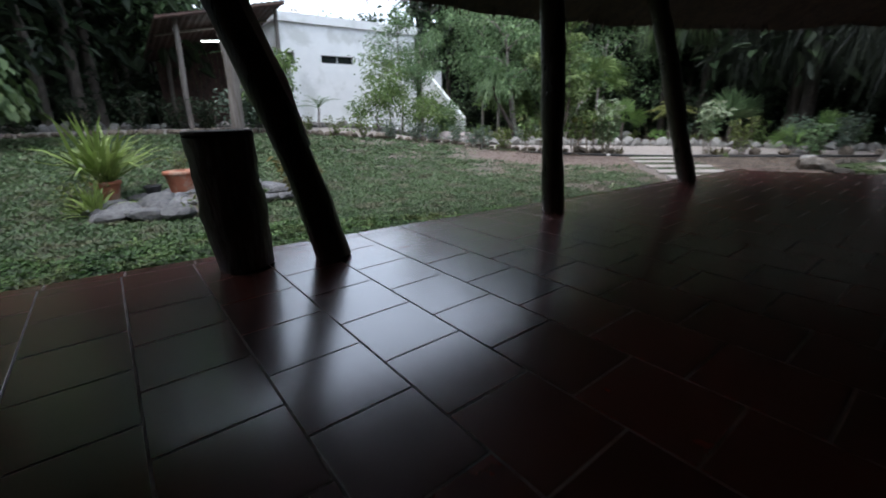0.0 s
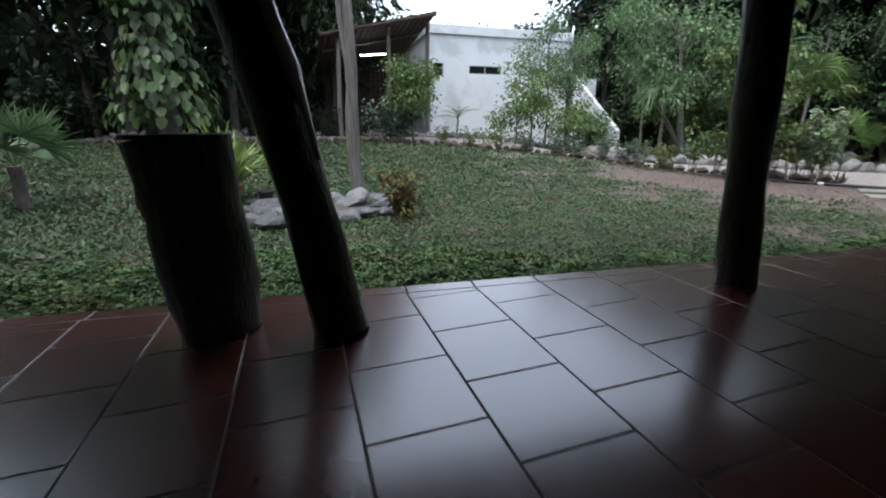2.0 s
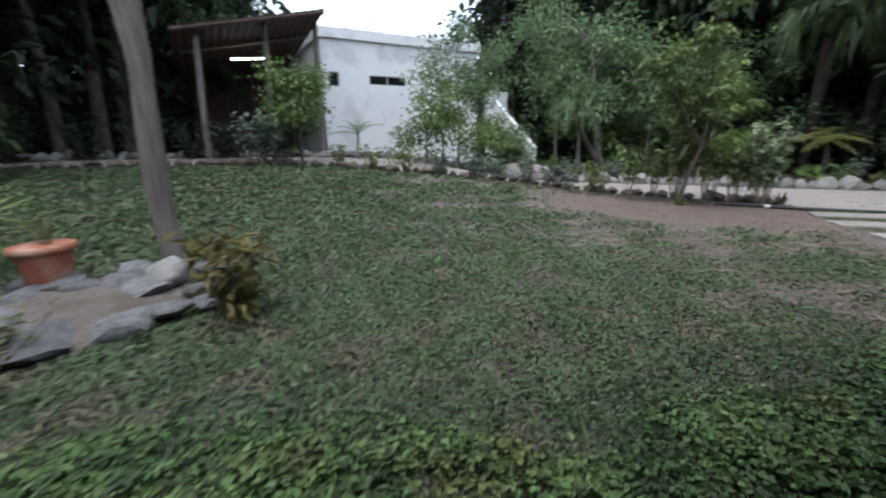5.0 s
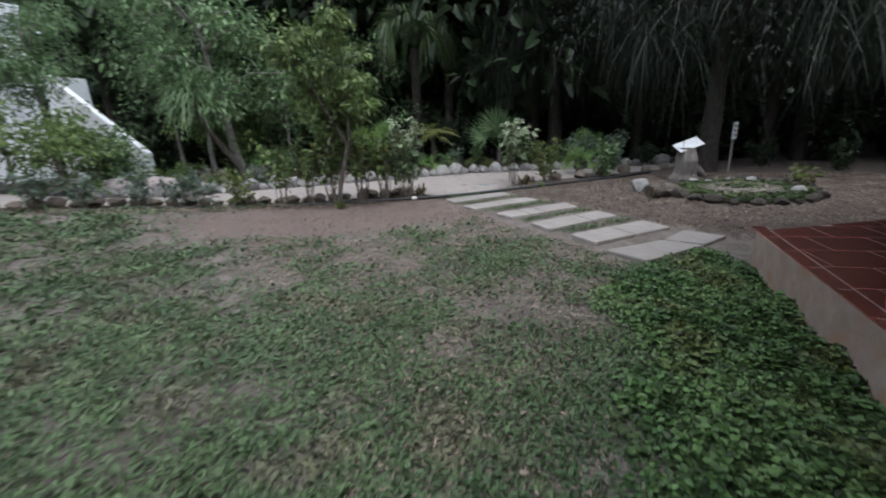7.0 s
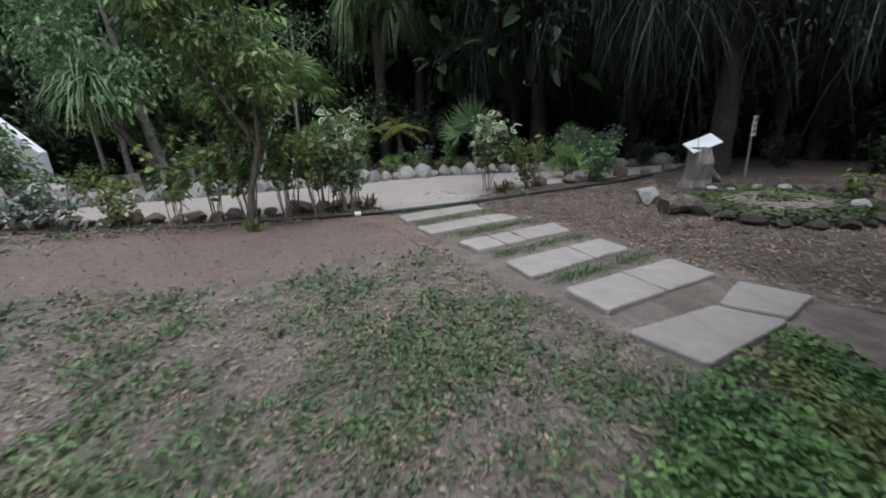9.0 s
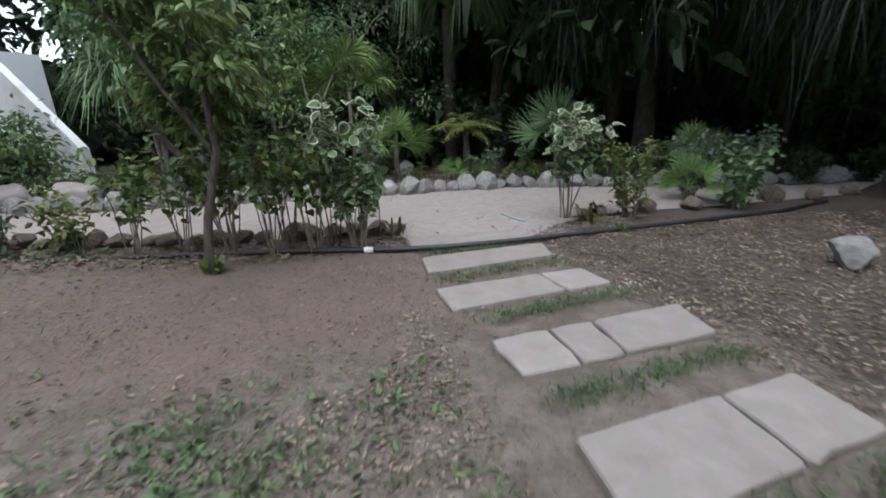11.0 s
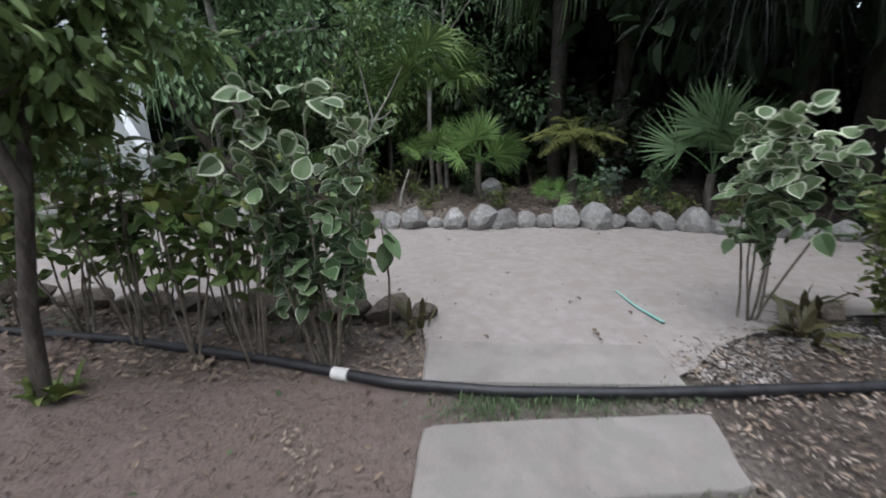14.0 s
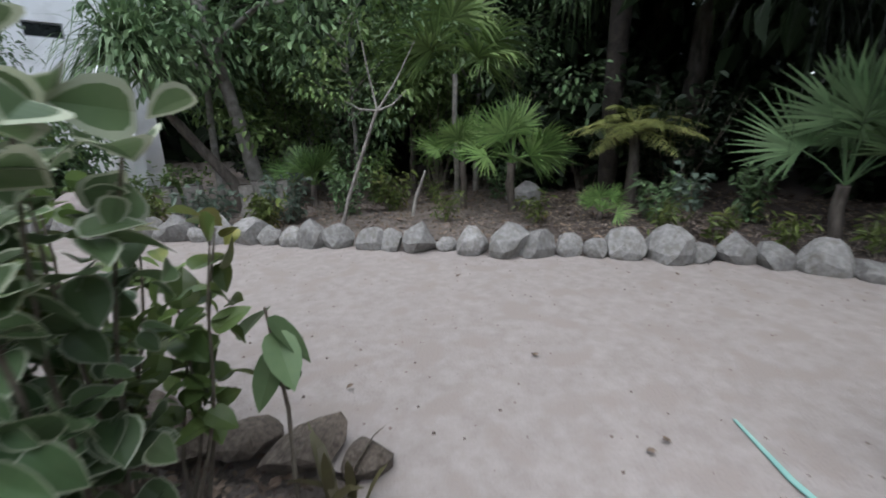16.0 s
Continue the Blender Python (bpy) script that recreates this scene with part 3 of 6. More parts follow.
def build_roof():
    roof = thing("thatched_roof", "dark palm thatched roof over the patio", "roof", kind="structure")
    eave = np.array([(-9.6, 5.2), (2.85, 4.2), (4.6, 4.1), (5.8, 3.9), (7.15, 3.4), (8.75, 2.6), (9.8, 1.5), (10.9, -1.5), (12.4, -5), (12, -9), (9.5, -13), (-9.6, -13)])
    pts = resample(np.vstack([eave, eave[:1]]), 0.45)
    ridge = np.c_[np.clip(pts[:, 0], -4, 5.0), np.full(len(pts), -4.0)]
    n = len(pts)
    under = []
    for w in (0.0, 0.35, 0.7, 1.0):
        q = pts * (1 - w) + ridge * w
        under.append(np.c_[q, 2.64 + 4.35 * w + 0.02 * rng.normal(size=n)])
    over = [u + np.array((0, 0, 0.3)) for u in under]
    sh = Shape()
    for a, b in list(zip(under[:-1], under[1:])) + list(zip(over[:-1], over[1:])) + [(under[0], over[0])]:
        sh.add(np.vstack([a, b]), [(k, (k + 1) % n, n + (k + 1) % n, n + k) for k in range(n)])
    part("thatch", sh, M_THATCH, roof)
    e = resample(np.vstack([eave, eave[:1]]), 0.02)
    m = len(e)
    p = np.c_[e, 2.7 + 0.05 * rng.random(m)] + rng.normal(size=(m, 3)) * (0.06, 0.06, 0.0)
    d = np.c_[rng.normal(size=(m, 2)) * 0.25, -np.ones(m)]
    part("fringe", Shape().blades(p, d, rng.normal(size=(m, 3)), 0.07 + 0.1 * rng.random(m), 0.02, 0.1), M_THATCH, roof, "ragged palm leaf eave")
    beams = [((-9, 3.1), (3.9, 2.9)), ((3.9, 2.9), (6.9, 2.6)), ((6.9, 2.6), (11, -4))]
    for (xa, ya), (xb, yb) in beams:
        part("eave_beam", Shape().tube([(xa, ya, 3.06), ((xa + xb) / 2, (ya + yb) / 2, 3.09), (xb, yb, 3.06)], 0.07, 10), M_POST, roof, smooth=True)


def log_pedestal():
    ob = thing("log_pedestal", "tall dark hollow log pedestal standing on the tiles", "log", at=(0.64, 3.27, SLAB_Z))
    h = 0.97
    t = np.linspace(0, 1, 12)
    r = 0.195 + 0.025 * np.sin(t * 2.2) - 0.007 * np.cos(t * 9)
    p = np.c_[0.03 - 0.05 * t, 0.02 * np.sin(t * 4), t * h]
    part("trunk", Shape().tube(p, r, 18, rough=0.02), M_LOG, ob, smooth=True)
    ang = np.linspace(0, 2 * math.pi, 18, endpoint=False)
    part("top", Shape().prism(np.c_[-0.02 + 0.222 * np.cos(ang), -0.015 + 0.222 * np.sin(ang)], h, h + 0.022, 0.006), M_LOG, ob, "thin flat round top")


# ---- the white house and the shed ----
def pierced_wall(x0, x1, y0, y1, z0, z1, holes):
    """One wall along x with openings that go through it."""
    xs = sorted({x0, x1, *[v for hole in holes for v in hole[:2]]})
    zs = sorted({z0, z1, *[v for hole in holes for v in hole[2:]]})
    nx, nz = len(xs), len(zs)
    solid = lambda i, j: 0 <= i < nx - 1 and 0 <= j < nz - 1 and not any(a <= xs[i] and xs[i + 1] <= b and c <= zs[j] and zs[j + 1] <= d for a, b, c, d in holes)
    vid = lambda i, j, k: (i * nz + j) * 2 + k
    v = [(x, y, z) for x in xs for z in zs for y in (y0, y1)]
    f = []
    for i in range(nx - 1):
        for j in range(nz - 1):
            if not solid(i, j):
                continue
            f.append((vid(i, j, 0), vid(i + 1, j, 0), vid(i + 1, j + 1, 0), vid(i, j + 1, 0)))
            f.append((vid(i, j + 1, 1), vid(i + 1, j + 1, 1), vid(i + 1, j, 1), vid(i, j, 1)))
            for di, dj, p, q in ((-1, 0, (i, j + 1), (i, j)), (1, 0, (i + 1, j), (i + 1, j + 1)), (0, -1, (i, j), (i + 1, j)), (0, 1, (i + 1, j + 1), (i, j + 1))):
                if not solid(i + di, j + dj):
                    f.append((vid(*p, 0), vid(*p, 1), vid(*q, 1), vid(*q, 0)))
    return Shape().add(v, f)


def build_house():
    h = thing("white_house", "white rendered flat-roofed house with narrow high windows", "house")
    x0, x1, y0, y1, z0, z1 = 8.05, 16.55, 23.7, 31.5, 0.3, 6.05
    wins = [(8.35, 8.84, 4.02, 4.65), (10.31, 12.23, 4.16, 4.58), (14.15, 15.05, 4.16, 4.58)]
    t = 0.22
    part("front_wall", pierced_wall(x0, x1, y0, y0 + t, z0, z1, wins), M_WHITE, h)
    part("side_wall", Shape().box(x0, x0 + t, y0 + t, y1, z0, z1), M_WHITE, h)
    part("side_wall", Shape().box(x1 - t, x1, y0 + t, y1, z0, z1), M_WHITE, h)
    part("back_wall", Shape().box(x0 + t, x1 - t, y1 - t, y1, z0, z1), M_WHITE, h)
    part("roof", Shape().box(x0 - 0.12, x1 + 0.12, y0 - 0.14, y1 + 0.12, z1, z1 + 0.42), M_WHITE, h, "white roof slab with deep fascia")
    for a, b, c, d in wins:
        w = part("window", Shape().box(a, b, y0 + 0.12, y0 + 0.14, c, d), M_DARKGLASS, h, "narrow dark window")
        fr = Shape().box(a, b, y0 + 0.07, y0 + 0.118, c, c + 0.04).box(a, b, y0 + 0.07, y0 + 0.118, d - 0.04, d)
        fr.box(a, a + 0.04, y0 + 0.07, y0 + 0.118, c + 0.04, d - 0.04).box(b - 0.04, b, y0 + 0.07, y0 + 0.118, c + 0.04, d - 0.04)
        if b - a > 1:
            fr.box((a + b) / 2 - 0.03, (a + b) / 2 + 0.03, y0 + 0.07, y0 + 0.118, c + 0.04, d - 0.04)
        part("window_frame", fr, M_ALU, w)
    # low wing and the sloping white stair wall beside the house
    part("wing_wall", Shape().box(14.95, 16.2, 20.6, 20.85, -0.1, 3.75), M_WHITE, h)
    v = [(14.9, 20.55, 0), (15.1, 20.55, 0), (15.1, 17.2, 0), (14.9, 17.2, 0), (14.9, 20.55, 3.75), (15.1, 20.55, 3.75), (15.1, 17.2, 1.2), (14.9, 17.2, 1.2)]
    part("stair_wall", Shape().add(v, [(0, 1, 2, 3)[::-1], (4, 5, 6, 7), (0, 1, 5, 4), (1, 2, 6, 5), (2, 3, 7, 6), (3, 0, 4, 7)]), M_WHITE, h, "sloping white stair wall")
    tank = thing("water_tank", "pale round plastic water tank on the roof", "tank", at=(10.9, 28.4, z1 + 0.42))
    part("body", Shape().tube([(0, 0, 0), (0, 0, 0.7), (0, 0, 0.95), (0, 0, 1.1)], [0.55, 0.55, 0.45, 0.2], 20), M_COUPLE, tank, smooth=True)
    part("lid", Shape().tube([(0, 0, 1.1), (0, 0, 1.2)], [0.22, 0.2], 16), M_COUPLE, tank, smooth=True)
    for x in (11.7, 13.75, 14.5):
        single("roof_rod", Shape().tube([(0, 0, 0), (0.02, 0, 0.9), (0.1, 0, 1.5)], 0.03, 6), M_TIMBER, "thin upright rod on the flat roof", "rod", at=(x, 26.7, z1 + 0.42), group="rods on the roof")


def build_shed():
    s = thing("open_shed", "open shed with rusty corrugated lean-to roof", "shed")
    n = 60
    xs = np.linspace(2.4, 7.3, n)
    wav = 0.025 * np.sin(np.arange(n) * 1.9)
    rows = []
    for y, dz in ((19.9, 0.62), (23.5, 0.22), (27.5, -0.25)):
        rows.append(np.c_[xs, np.full(n, y), 4.55 + (xs - 2.9) * 0.22 + wav + dz])
    top = np.vstack(rows)
    f = [(r * n + a, r * n + a + 1, (r + 1) * n + a + 1, (r + 1) * n + a) for r in (0, 1) for a in range(n - 1)]
    sh = Shape().add(top, f).add(top - np.array((0, 0, 0.03)), [q[::-1] for q in f])
    e = np.vstack([rows[0], rows[0] - np.array((0, 0, 0.03))])
    sh.add(e, [(a, a + 1, n + a + 1, n + a) for a in range(n - 1)])
    part("roof_sheet", sh, M_RUST, s)
    part("fascia", Shape().tube([(2.4, 19.95, 4.98), (7.25, 19.95, 6.02)], 0.07, 6), M_RUST, s)
    for x, y, zt in ((3.0, 20.4, 5.1), (5.2, 20.7, 5.55), (7.1, 21.0, 5.95), (3.3, 26.5, 4.5), (6.8, 26.8, 5.3)):
        part("pole", Shape().tube(trunk_pts((x, y, 0.4), (x + 0.1, y, zt), 0.04, 8), 0.1, 8, rough=0.05), M_TIMBER, s, smooth=True)
    part("beam", Shape().tube([(2.6, 22.4, 4.75), (7.2, 22.4, 5.72)], 0.06, 6), M_TIMBER, s)
    # dark boards added to stand for the gloom deep inside the shed
    for k in range(18):
        part("shade_plank", Shape().box(2.9 + k * 0.24, 3.12 + k * 0.24, 26.9, 26.94, 0.5, 4.2 + k * 0.05), M_RUST, s)
    lamp = thing("tube_lamp", "lit white fluorescent tube under the shed roof", "lamp", at=(4.85, 22.0, 4.58))
    glow = bpy.data.materials.new("lit_tube")
    glow.use_nodes = True
    e = glow.node_tree.nodes["Principled BSDF"]
    e.inputs["Emission Color"].default_value, e.inputs["Emission Strength"].default_value = (0.95, 1.0, 0.97, 1), 5.0
    part("tube", Shape().tube([(-0.6, 0, 0.0), (0.6, 0.1, 0.13)], 0.028, 8), glow, lamp, "glowing white tube", smooth=True)
    part("housing", Shape().tube([(-0.63, 0.0, 0.06), (0.63, 0.1, 0.19)], 0.03, 6), M_ALU, lamp)


# ---- stepping slabs, hose, stones ----
def stepping_slab(corners, cuts, label):
    """A concrete slab laid flush in the soil, broken across its length at the given places."""
    a, b, c, d = (np.array(q, float) for q in corners)
    ob = thing("stepping_slab", label, "slab", at=(*((a + b + c + d) / 4), 0.0), group="stepping slabs from the patio to the path")
    mid = (a + b + c + d) / 4
    ends = [0.0, *cuts, 1.0]
    for u0, u1 in zip(ends[:-1], ends[1:]):
        g0, g1 = (0.006 if u0 else 0.0), (0.006 if u1 < 1 else 0.0)
        def mix(p, q, u):
            return p + (q - p) * u
        poly = np.array([mix(a, b, u0 + g0), mix(a, b, u1 - g1), mix(d, c, u1 - g1), mix(d, c, u0 + g0)]) - mid
        # worn outline
        ring = []
        for p, q in zip(poly, np.roll(poly, -1, axis=0)):
            for w in (0.04, 0.3, 0.6, 0.96):
                ring.append(p + (q - p) * w + rng.normal(size=2) * 0.006)
        part("slab_piece", Shape().prism(ring, -0.08, 0.03 + 0.006 * rng.random(), 0.012), M_CONC, ob)


SLABS = [
    (((8.82, 3.63), (9.5, 2.87), (9.72, 3.27), (9.19, 4.02)), (), "worn pale concrete stepping slab beside the ground cover"),
    (((9.56, 2.84), (10.0, 2.46), (10.28, 2.89), (9.76, 3.24)), (), "small square concrete slab at the path's end"),
    (((9.5, 4.1), (10.45, 3.0), (10.88, 3.29), (9.93, 4.4)), (0.5,), "cracked concrete stepping slab in dry soil"),
    (((10.2, 4.7), (11.23, 3.61), (11.63, 3.89), (10.62, 4.98)), (0.62,), "cracked concrete stepping slab in dry soil"),
    (((11.04, 5.32), (12.04, 4.2), (12.47, 4.41), (11.38, 5.64)), (0.28, 0.5), "concrete stepping slab cracked into three pieces"),
    (((11.75, 6.07), (12.78, 4.92), (13.1, 5.24), (12.11, 6.39)), (0.7,), "cracked concrete stepping slab with grass along its edge"),
    (((12.47, 6.64), (13.45, 5.56), (13.91, 5.78), (12.91, 6.94)), (), "concrete stepping slab beside the black hose"),
]


def blob(size, seed, flat=1.0, cuts=2):
    """A chipped stone: an icosphere pushed about and cut by a few flat faces."""
    bm = bmesh.new()
    bmesh.ops.create_icosphere(bm, subdivisions=cuts, radius=1)
    r = random.Random(seed)
    planes = [(Vector((r.uniform(-1, 1), r.uniform(-1, 1), r.uniform(-0.6, 1))).normalized(), r.uniform(0.5, 0.78)) for _ in range(10)]
    for v in bm.verts:
        for nrm, d in planes:
            k = v.co.dot(nrm) - d
            if k > 0:
                v.co -= nrm * k * 0.9
        v.co *= 1 + 0.09 * noise.noise(v.co * 2.5 + Vector((seed * 3.1, 0, 0)))
        v.co.z *= flat
    vs = np.array([v.co[:] for v in bm.verts]) * size
    fs = [[v.index for v in f.verts] for f in bm.faces]
    bm.free()
    return Shape().add(vs, fs)


def stone_border(name, label, pts, size, material, group, flat=1.0):
    ob = thing(name, label, "stone border", group=group)
    kinds = [blob(1.0, k + 11, 0.85, 2).mesh("stone", material) for k in range(7)]
    for x, y in pts:
        w = size * rng.uniform(0.75, 1.3)
        o = new("stone", kinds[rng.integers(7)])
        o.parent = ob
        o.matrix_basis = pose(x + rng.normal() * 0.03, y + rng.normal() * 0.03, float(gz(x, y)) + w * 0.42, rng.uniform(-15, 15), rng.uniform(-15, 15), rng.uniform(0, 360)) @ Matrix.Diagonal((w * rng.uniform(0.85, 1.15), w * rng.uniform(0.75, 1.0), w * rng.uniform(0.75, 1.15) * flat, 1))
    return ob

# ---- plants ----
def limb_set(height, spread, count, base_r, lean=(0, 0)):
    """Trunk and limbs of a tree, and the places where its leaf clumps sit."""
    sh = Shape()
    top = np.array((lean[0], lean[1], height))
    p = trunk_pts((0, 0, -0.1), top, 0.05 * height / 4, 10)
    sh.tube(p, np.linspace(base_r, base_r * 0.25, 10), 8, rough=0.04)
    ends = [p[-1]]
    for k in range(count):
        s = p[rng.integers(4, 9)]
        ang = k * 2.4 + rng.uniform(-0.4, 0.4)
        out = spread * rng.uniform(0.5, 1.0)
        e = s + np.array((math.cos(ang) * out, math.sin(ang) * out, out * rng.uniform(0.25, 0.9)))
        m = (s + e) / 2 + np.array((0, 0, 0.12 * out))
        sh.tube([s, m, e], [base_r * 0.4, base_r * 0.25, base_r * 0.1], 6, cap=False)
        ends += [m, e, e + rng.normal(size=3) * spread * 0.25]
    return sh, np.array(ends)


def clumped(centres, radius, n, leaf, ratio=0.5, flat=0.75, droop=0.25, sag=0.4):
    """Leaves gathered in uneven clumps round the given places."""
    c = centres[rng.integers(len(centres), size=n)]
    rad = radius * (0.55 + 0.6 * rng.random(len(centres)))[rng.integers(len(centres), size=n)]
    o = unit(n) * (rng.random(n) ** 0.45 * rad)[:, None] * (1, 1, flat)
    d = o / (np.linalg.norm(o, axis=1)[:, None] + 1e-6) + unit(n) * 0.7 - np.array((0, 0, sag))
    ln = leaf * rng.uniform(0.6, 1.25, n)
    return Shape().ovals(c + o, d, unit(n) * 0.6 + np.array((0, 0, 1.0)), ln, ln * ratio, 0.2, droop)


def make_tree(name, label, at, height, spread, limbs, base_r, leaf, n, material, bark=None, radius=None, ratio=0.5, lean=(0, 0), group="", category="tree", low=0.0):
    ob = thing(name, label, category, at=at, group=group)
    sh, ends = limb_set(height, spread, limbs, base_r, lean)
    part("trunk", sh, bark or M_BARK, ob, smooth=True)
    if low:
        ends = np.vstack([ends, np.c_[rng.normal(size=(8, 2)) * spread * 0.5, rng.uniform(low, height, 8)]])
    part("crown", clumped(ends, radius or spread * 0.55, n, leaf, ratio), material, ob)
    return ob


def make_shrub(name, label, at, height, spread, stems, leaf, n, material, ratio=0.55, group="", bare=0.35, category="shrub", margin=None, broad=False):
    """Several thin stems from one foot with leaves in their upper part."""
    ob = thing(name, label, category, at=at, group=group)
    pts = []
    for k in range(stems):
        a = rng.uniform(0, 6.28)
        foot = np.array((math.cos(a), math.sin(a), 0)) * spread * 0.18 * rng.random()
        tip = np.array((math.cos(a), math.sin(a), 0)) * spread * rng.uniform(0.25, 0.9) + np.array((0, 0, height * rng.uniform(0.7, 1.0)))
        p = trunk_pts(foot - np.array((0, 0, 0.05)), tip, 0.03, 7)
        part("stem", Shape().tube(p, np.linspace(0.0085, 0.003, 7) * (0.55 + height * 0.45), 5, cap=False), M_STEM, ob)
        for t in np.linspace(bare, 1.0, 10):
            pts.append(foot + (tip - foot) * t)
    pts = np.array(pts)
    c = pts[rng.integers(len(pts), size=n)] + rng.normal(size=(n, 3)) * spread * 0.12
    d = rng.normal(size=(n, 3)) * (1, 1, 0.5) - np.array((0, 0, 0.15))
    ln = leaf * rng.uniform(0.55, 1.2, n)
    up = rng.normal(size=(n, 3)) * 0.45 + np.array((0, 0, 1.0))
    def grow(*a):
        return Shape().rounds(*a) if broad else Shape().ovals(*a)
    leaves = part("foliage", grow(c, d, up, ln, ln * ratio, 0.18, 0.25), material, ob)
    if n > 300:
        tagged(leaves, kind="stuff")
    if margin:
        wide = 1.14 + 0.3 * smooth01((c[:, 2] / height - 0.6) / 0.3)
        edges = part("leaf_margin", Shape().rims(c, d, up, ln, ln * ratio, wide, 0.18, 0.25), margin, ob)
        tagged(edges, "cream leaf edges", kind="stuff")
    return ob


def fan_palm(at, height, fronds, size, label, trunk_r=0.06, group="fan palms", droop=0.3, material=None, bark=None, low=0.1):
    ob = thing("fan_palm", label, "palm", at=at, group=group)
    part("trunk", Shape().tube(trunk_pts((0, 0, -0.05), (0, 0, max(0.15, height)), 0.03, 6), trunk_r, 8, rough=0.08), bark or M_BARK, ob, smooth=True)
    top = np.array((0, 0, max(0.12, height)))
    for k in range(fronds):
        a = k * 2.4 + rng.uniform(-0.3, 0.3)
        el = rng.uniform(low, 1.45)
        out = np.array((math.cos(a) * math.cos(el), math.sin(a) * math.cos(el), math.sin(el)))
        hub = top + out * size * rng.uniform(0.55, 0.9)
        leaf = Shape().tube([top, (top + hub) / 2 + np.array((0, 0, 0.04)), hub], 0.009, 5, cap=False)
        side = np.cross(out, (0, 0, 1.0))
        side /= np.linalg.norm(side) + 1e-9
        upv = np.cross(side, out)
        tw = rng.uniform(-1.4, 1.4)
        side = side * math.cos(tw) + upv * math.sin(tw)
        th = np.linspace(-1.75, 1.75, 30) + rng.normal(size=30) * 0.04
        d = np.cos(th)[:, None] * out + np.sin(th)[:, None] * side
        nn = np.cross(out, side)
        leaf.blades(np.repeat(hub[None], 30, 0), d, np.repeat(nn[None], 30, 0), size * rng.uniform(0.7, 1.0, 30) * (0.7 + 0.3 * np.cos(th)), size * 0.046, droop * rng.uniform(0.2, 0.7))
        part("frond", leaf, material or L_PALM, ob)
    return ob


def feather_palm(at, height, fronds, length, label, trunk_r=0.05, leaflet=0.3, hang=0.9, name="feather_palm", material=None, lean=(0, 0), bark=None, per=34, limp=0.3):
    """A palm with long feathered fronds that arch outwards and hang."""
    ob = thing(name, label, "palm", at=at, group="feather palms")
    tp = trunk_pts((0, 0, -0.1), (lean[0], lean[1], height), 0.05, 10)
    part("trunk", Shape().tube(tp, np.linspace(trunk_r * 1.15, trunk_r * 0.8, 10), 9, rough=0.05), bark or M_PALEBARK, ob, smooth=True)
    for k in range(fronds):
        a = k * 2.4 + rng.uniform(-0.25, 0.25)
        el = rng.uniform(0.15, 1.3)
        t = np.linspace(0, 1, 8)
        out = np.array((math.cos(a), math.sin(a), 0))
        le = length * rng.uniform(0.75, 1.1)
        r = le * (t * math.cos(el) + 0.18 * t ** 2)
        z = le * (t * math.sin(el) - hang * t ** 2.2 * 0.75)
        p = tp[-1] + out * r[:, None] + np.c_[np.zeros(8), np.zeros(8), z]
        leaf = Shape().tube(p, np.linspace(0.014, 0.004, 8), 4, cap=False)
        u = np.linspace(0.12, 0.99, per)
        q = np.stack([np.interp(u, t, p[:, i]) for i in range(3)], 1)
        tg = np.stack([np.interp(u, t, np.gradient(p[:, i])) for i in range(3)], 1)
        tg /= np.linalg.norm(tg, axis=1)[:, None]
        side = np.cross(tg, (0, 0, 1.0))
        side /= np.linalg.norm(side, axis=1)[:, None] + 1e-9
        for s in (-1, 1):
            d = side * s + tg * 0.7 + np.c_[np.zeros(per), np.zeros(per), rng.normal(size=per) * 0.12 - 0.1]
            leaf.blades(q, d, np.tile((0, 0, 1.0), (per, 1)) + rng.normal(size=(per, 3)) * 0.2, leaflet * np.sin(u * 2.6 + 0.35) * rng.uniform(0.85, 1.1, per), leaflet * 0.055, limp * rng.uniform(0.6, 1.1, per))
        part("frond", leaf, material or L_PALM, ob)
    return ob


def tuft(name, label, at, n, length, width, material, category="plant", spread=0.5, droop=0.5, group="", base=0.04):
    ob_shape = Shape()
    a, el = rng.uniform(0, 6.28, n), rng.uniform(0.5, 1.5, n)
    el = 1.5 - (1.5 - el) * spread * 2
    d = np.c_[np.cos(a) * np.cos(el), np.sin(a) * np.cos(el), np.sin(el)]
    p = np.c_[rng.normal(size=(n, 2)) * base, np.zeros(n)]
    ob_shape.blades(p, d, np.tile((0, 0, 1.0), (n, 1)) + rng.normal(size=(n, 3)) * 0.2, length * rng.uniform(0.6, 1.1, n), width, droop * rng.uniform(0.3, 1.0, n))
    if n > 30:
        return single(name, ob_shape, material, label, category, at=at, group=group)
    ob = thing(name, label, category, at=at, group=group)
    every = ob_shape.v[0].reshape(n, 8, 3)
    for k in range(n):
        part("leaf", Shape().add(every[k], [(0, 1, 3, 2), (2, 3, 5, 4), (4, 5, 7, 6)]), material, ob)
    return ob


def pot(at, r, h, label, material, name="plant_pot"):
    ob = thing(name, label, "pot", at=at, group="pots round the rock bed")
    part("body", Shape().tube([(0, 0, 0), (0, 0, h * 0.82), (0, 0, h)], [r * 0.72, r * 0.95, r], 18), material, ob, smooth=True)
    part("rim", Shape().tube([(0, 0, h * 0.84), (0, 0, h * 0.86), (0, 0, h * 1.02), (0, 0, h * 1.03)], [r, r * 1.07, r * 1.07, r * 0.9], 18), material, ob, smooth=True)
    return ob


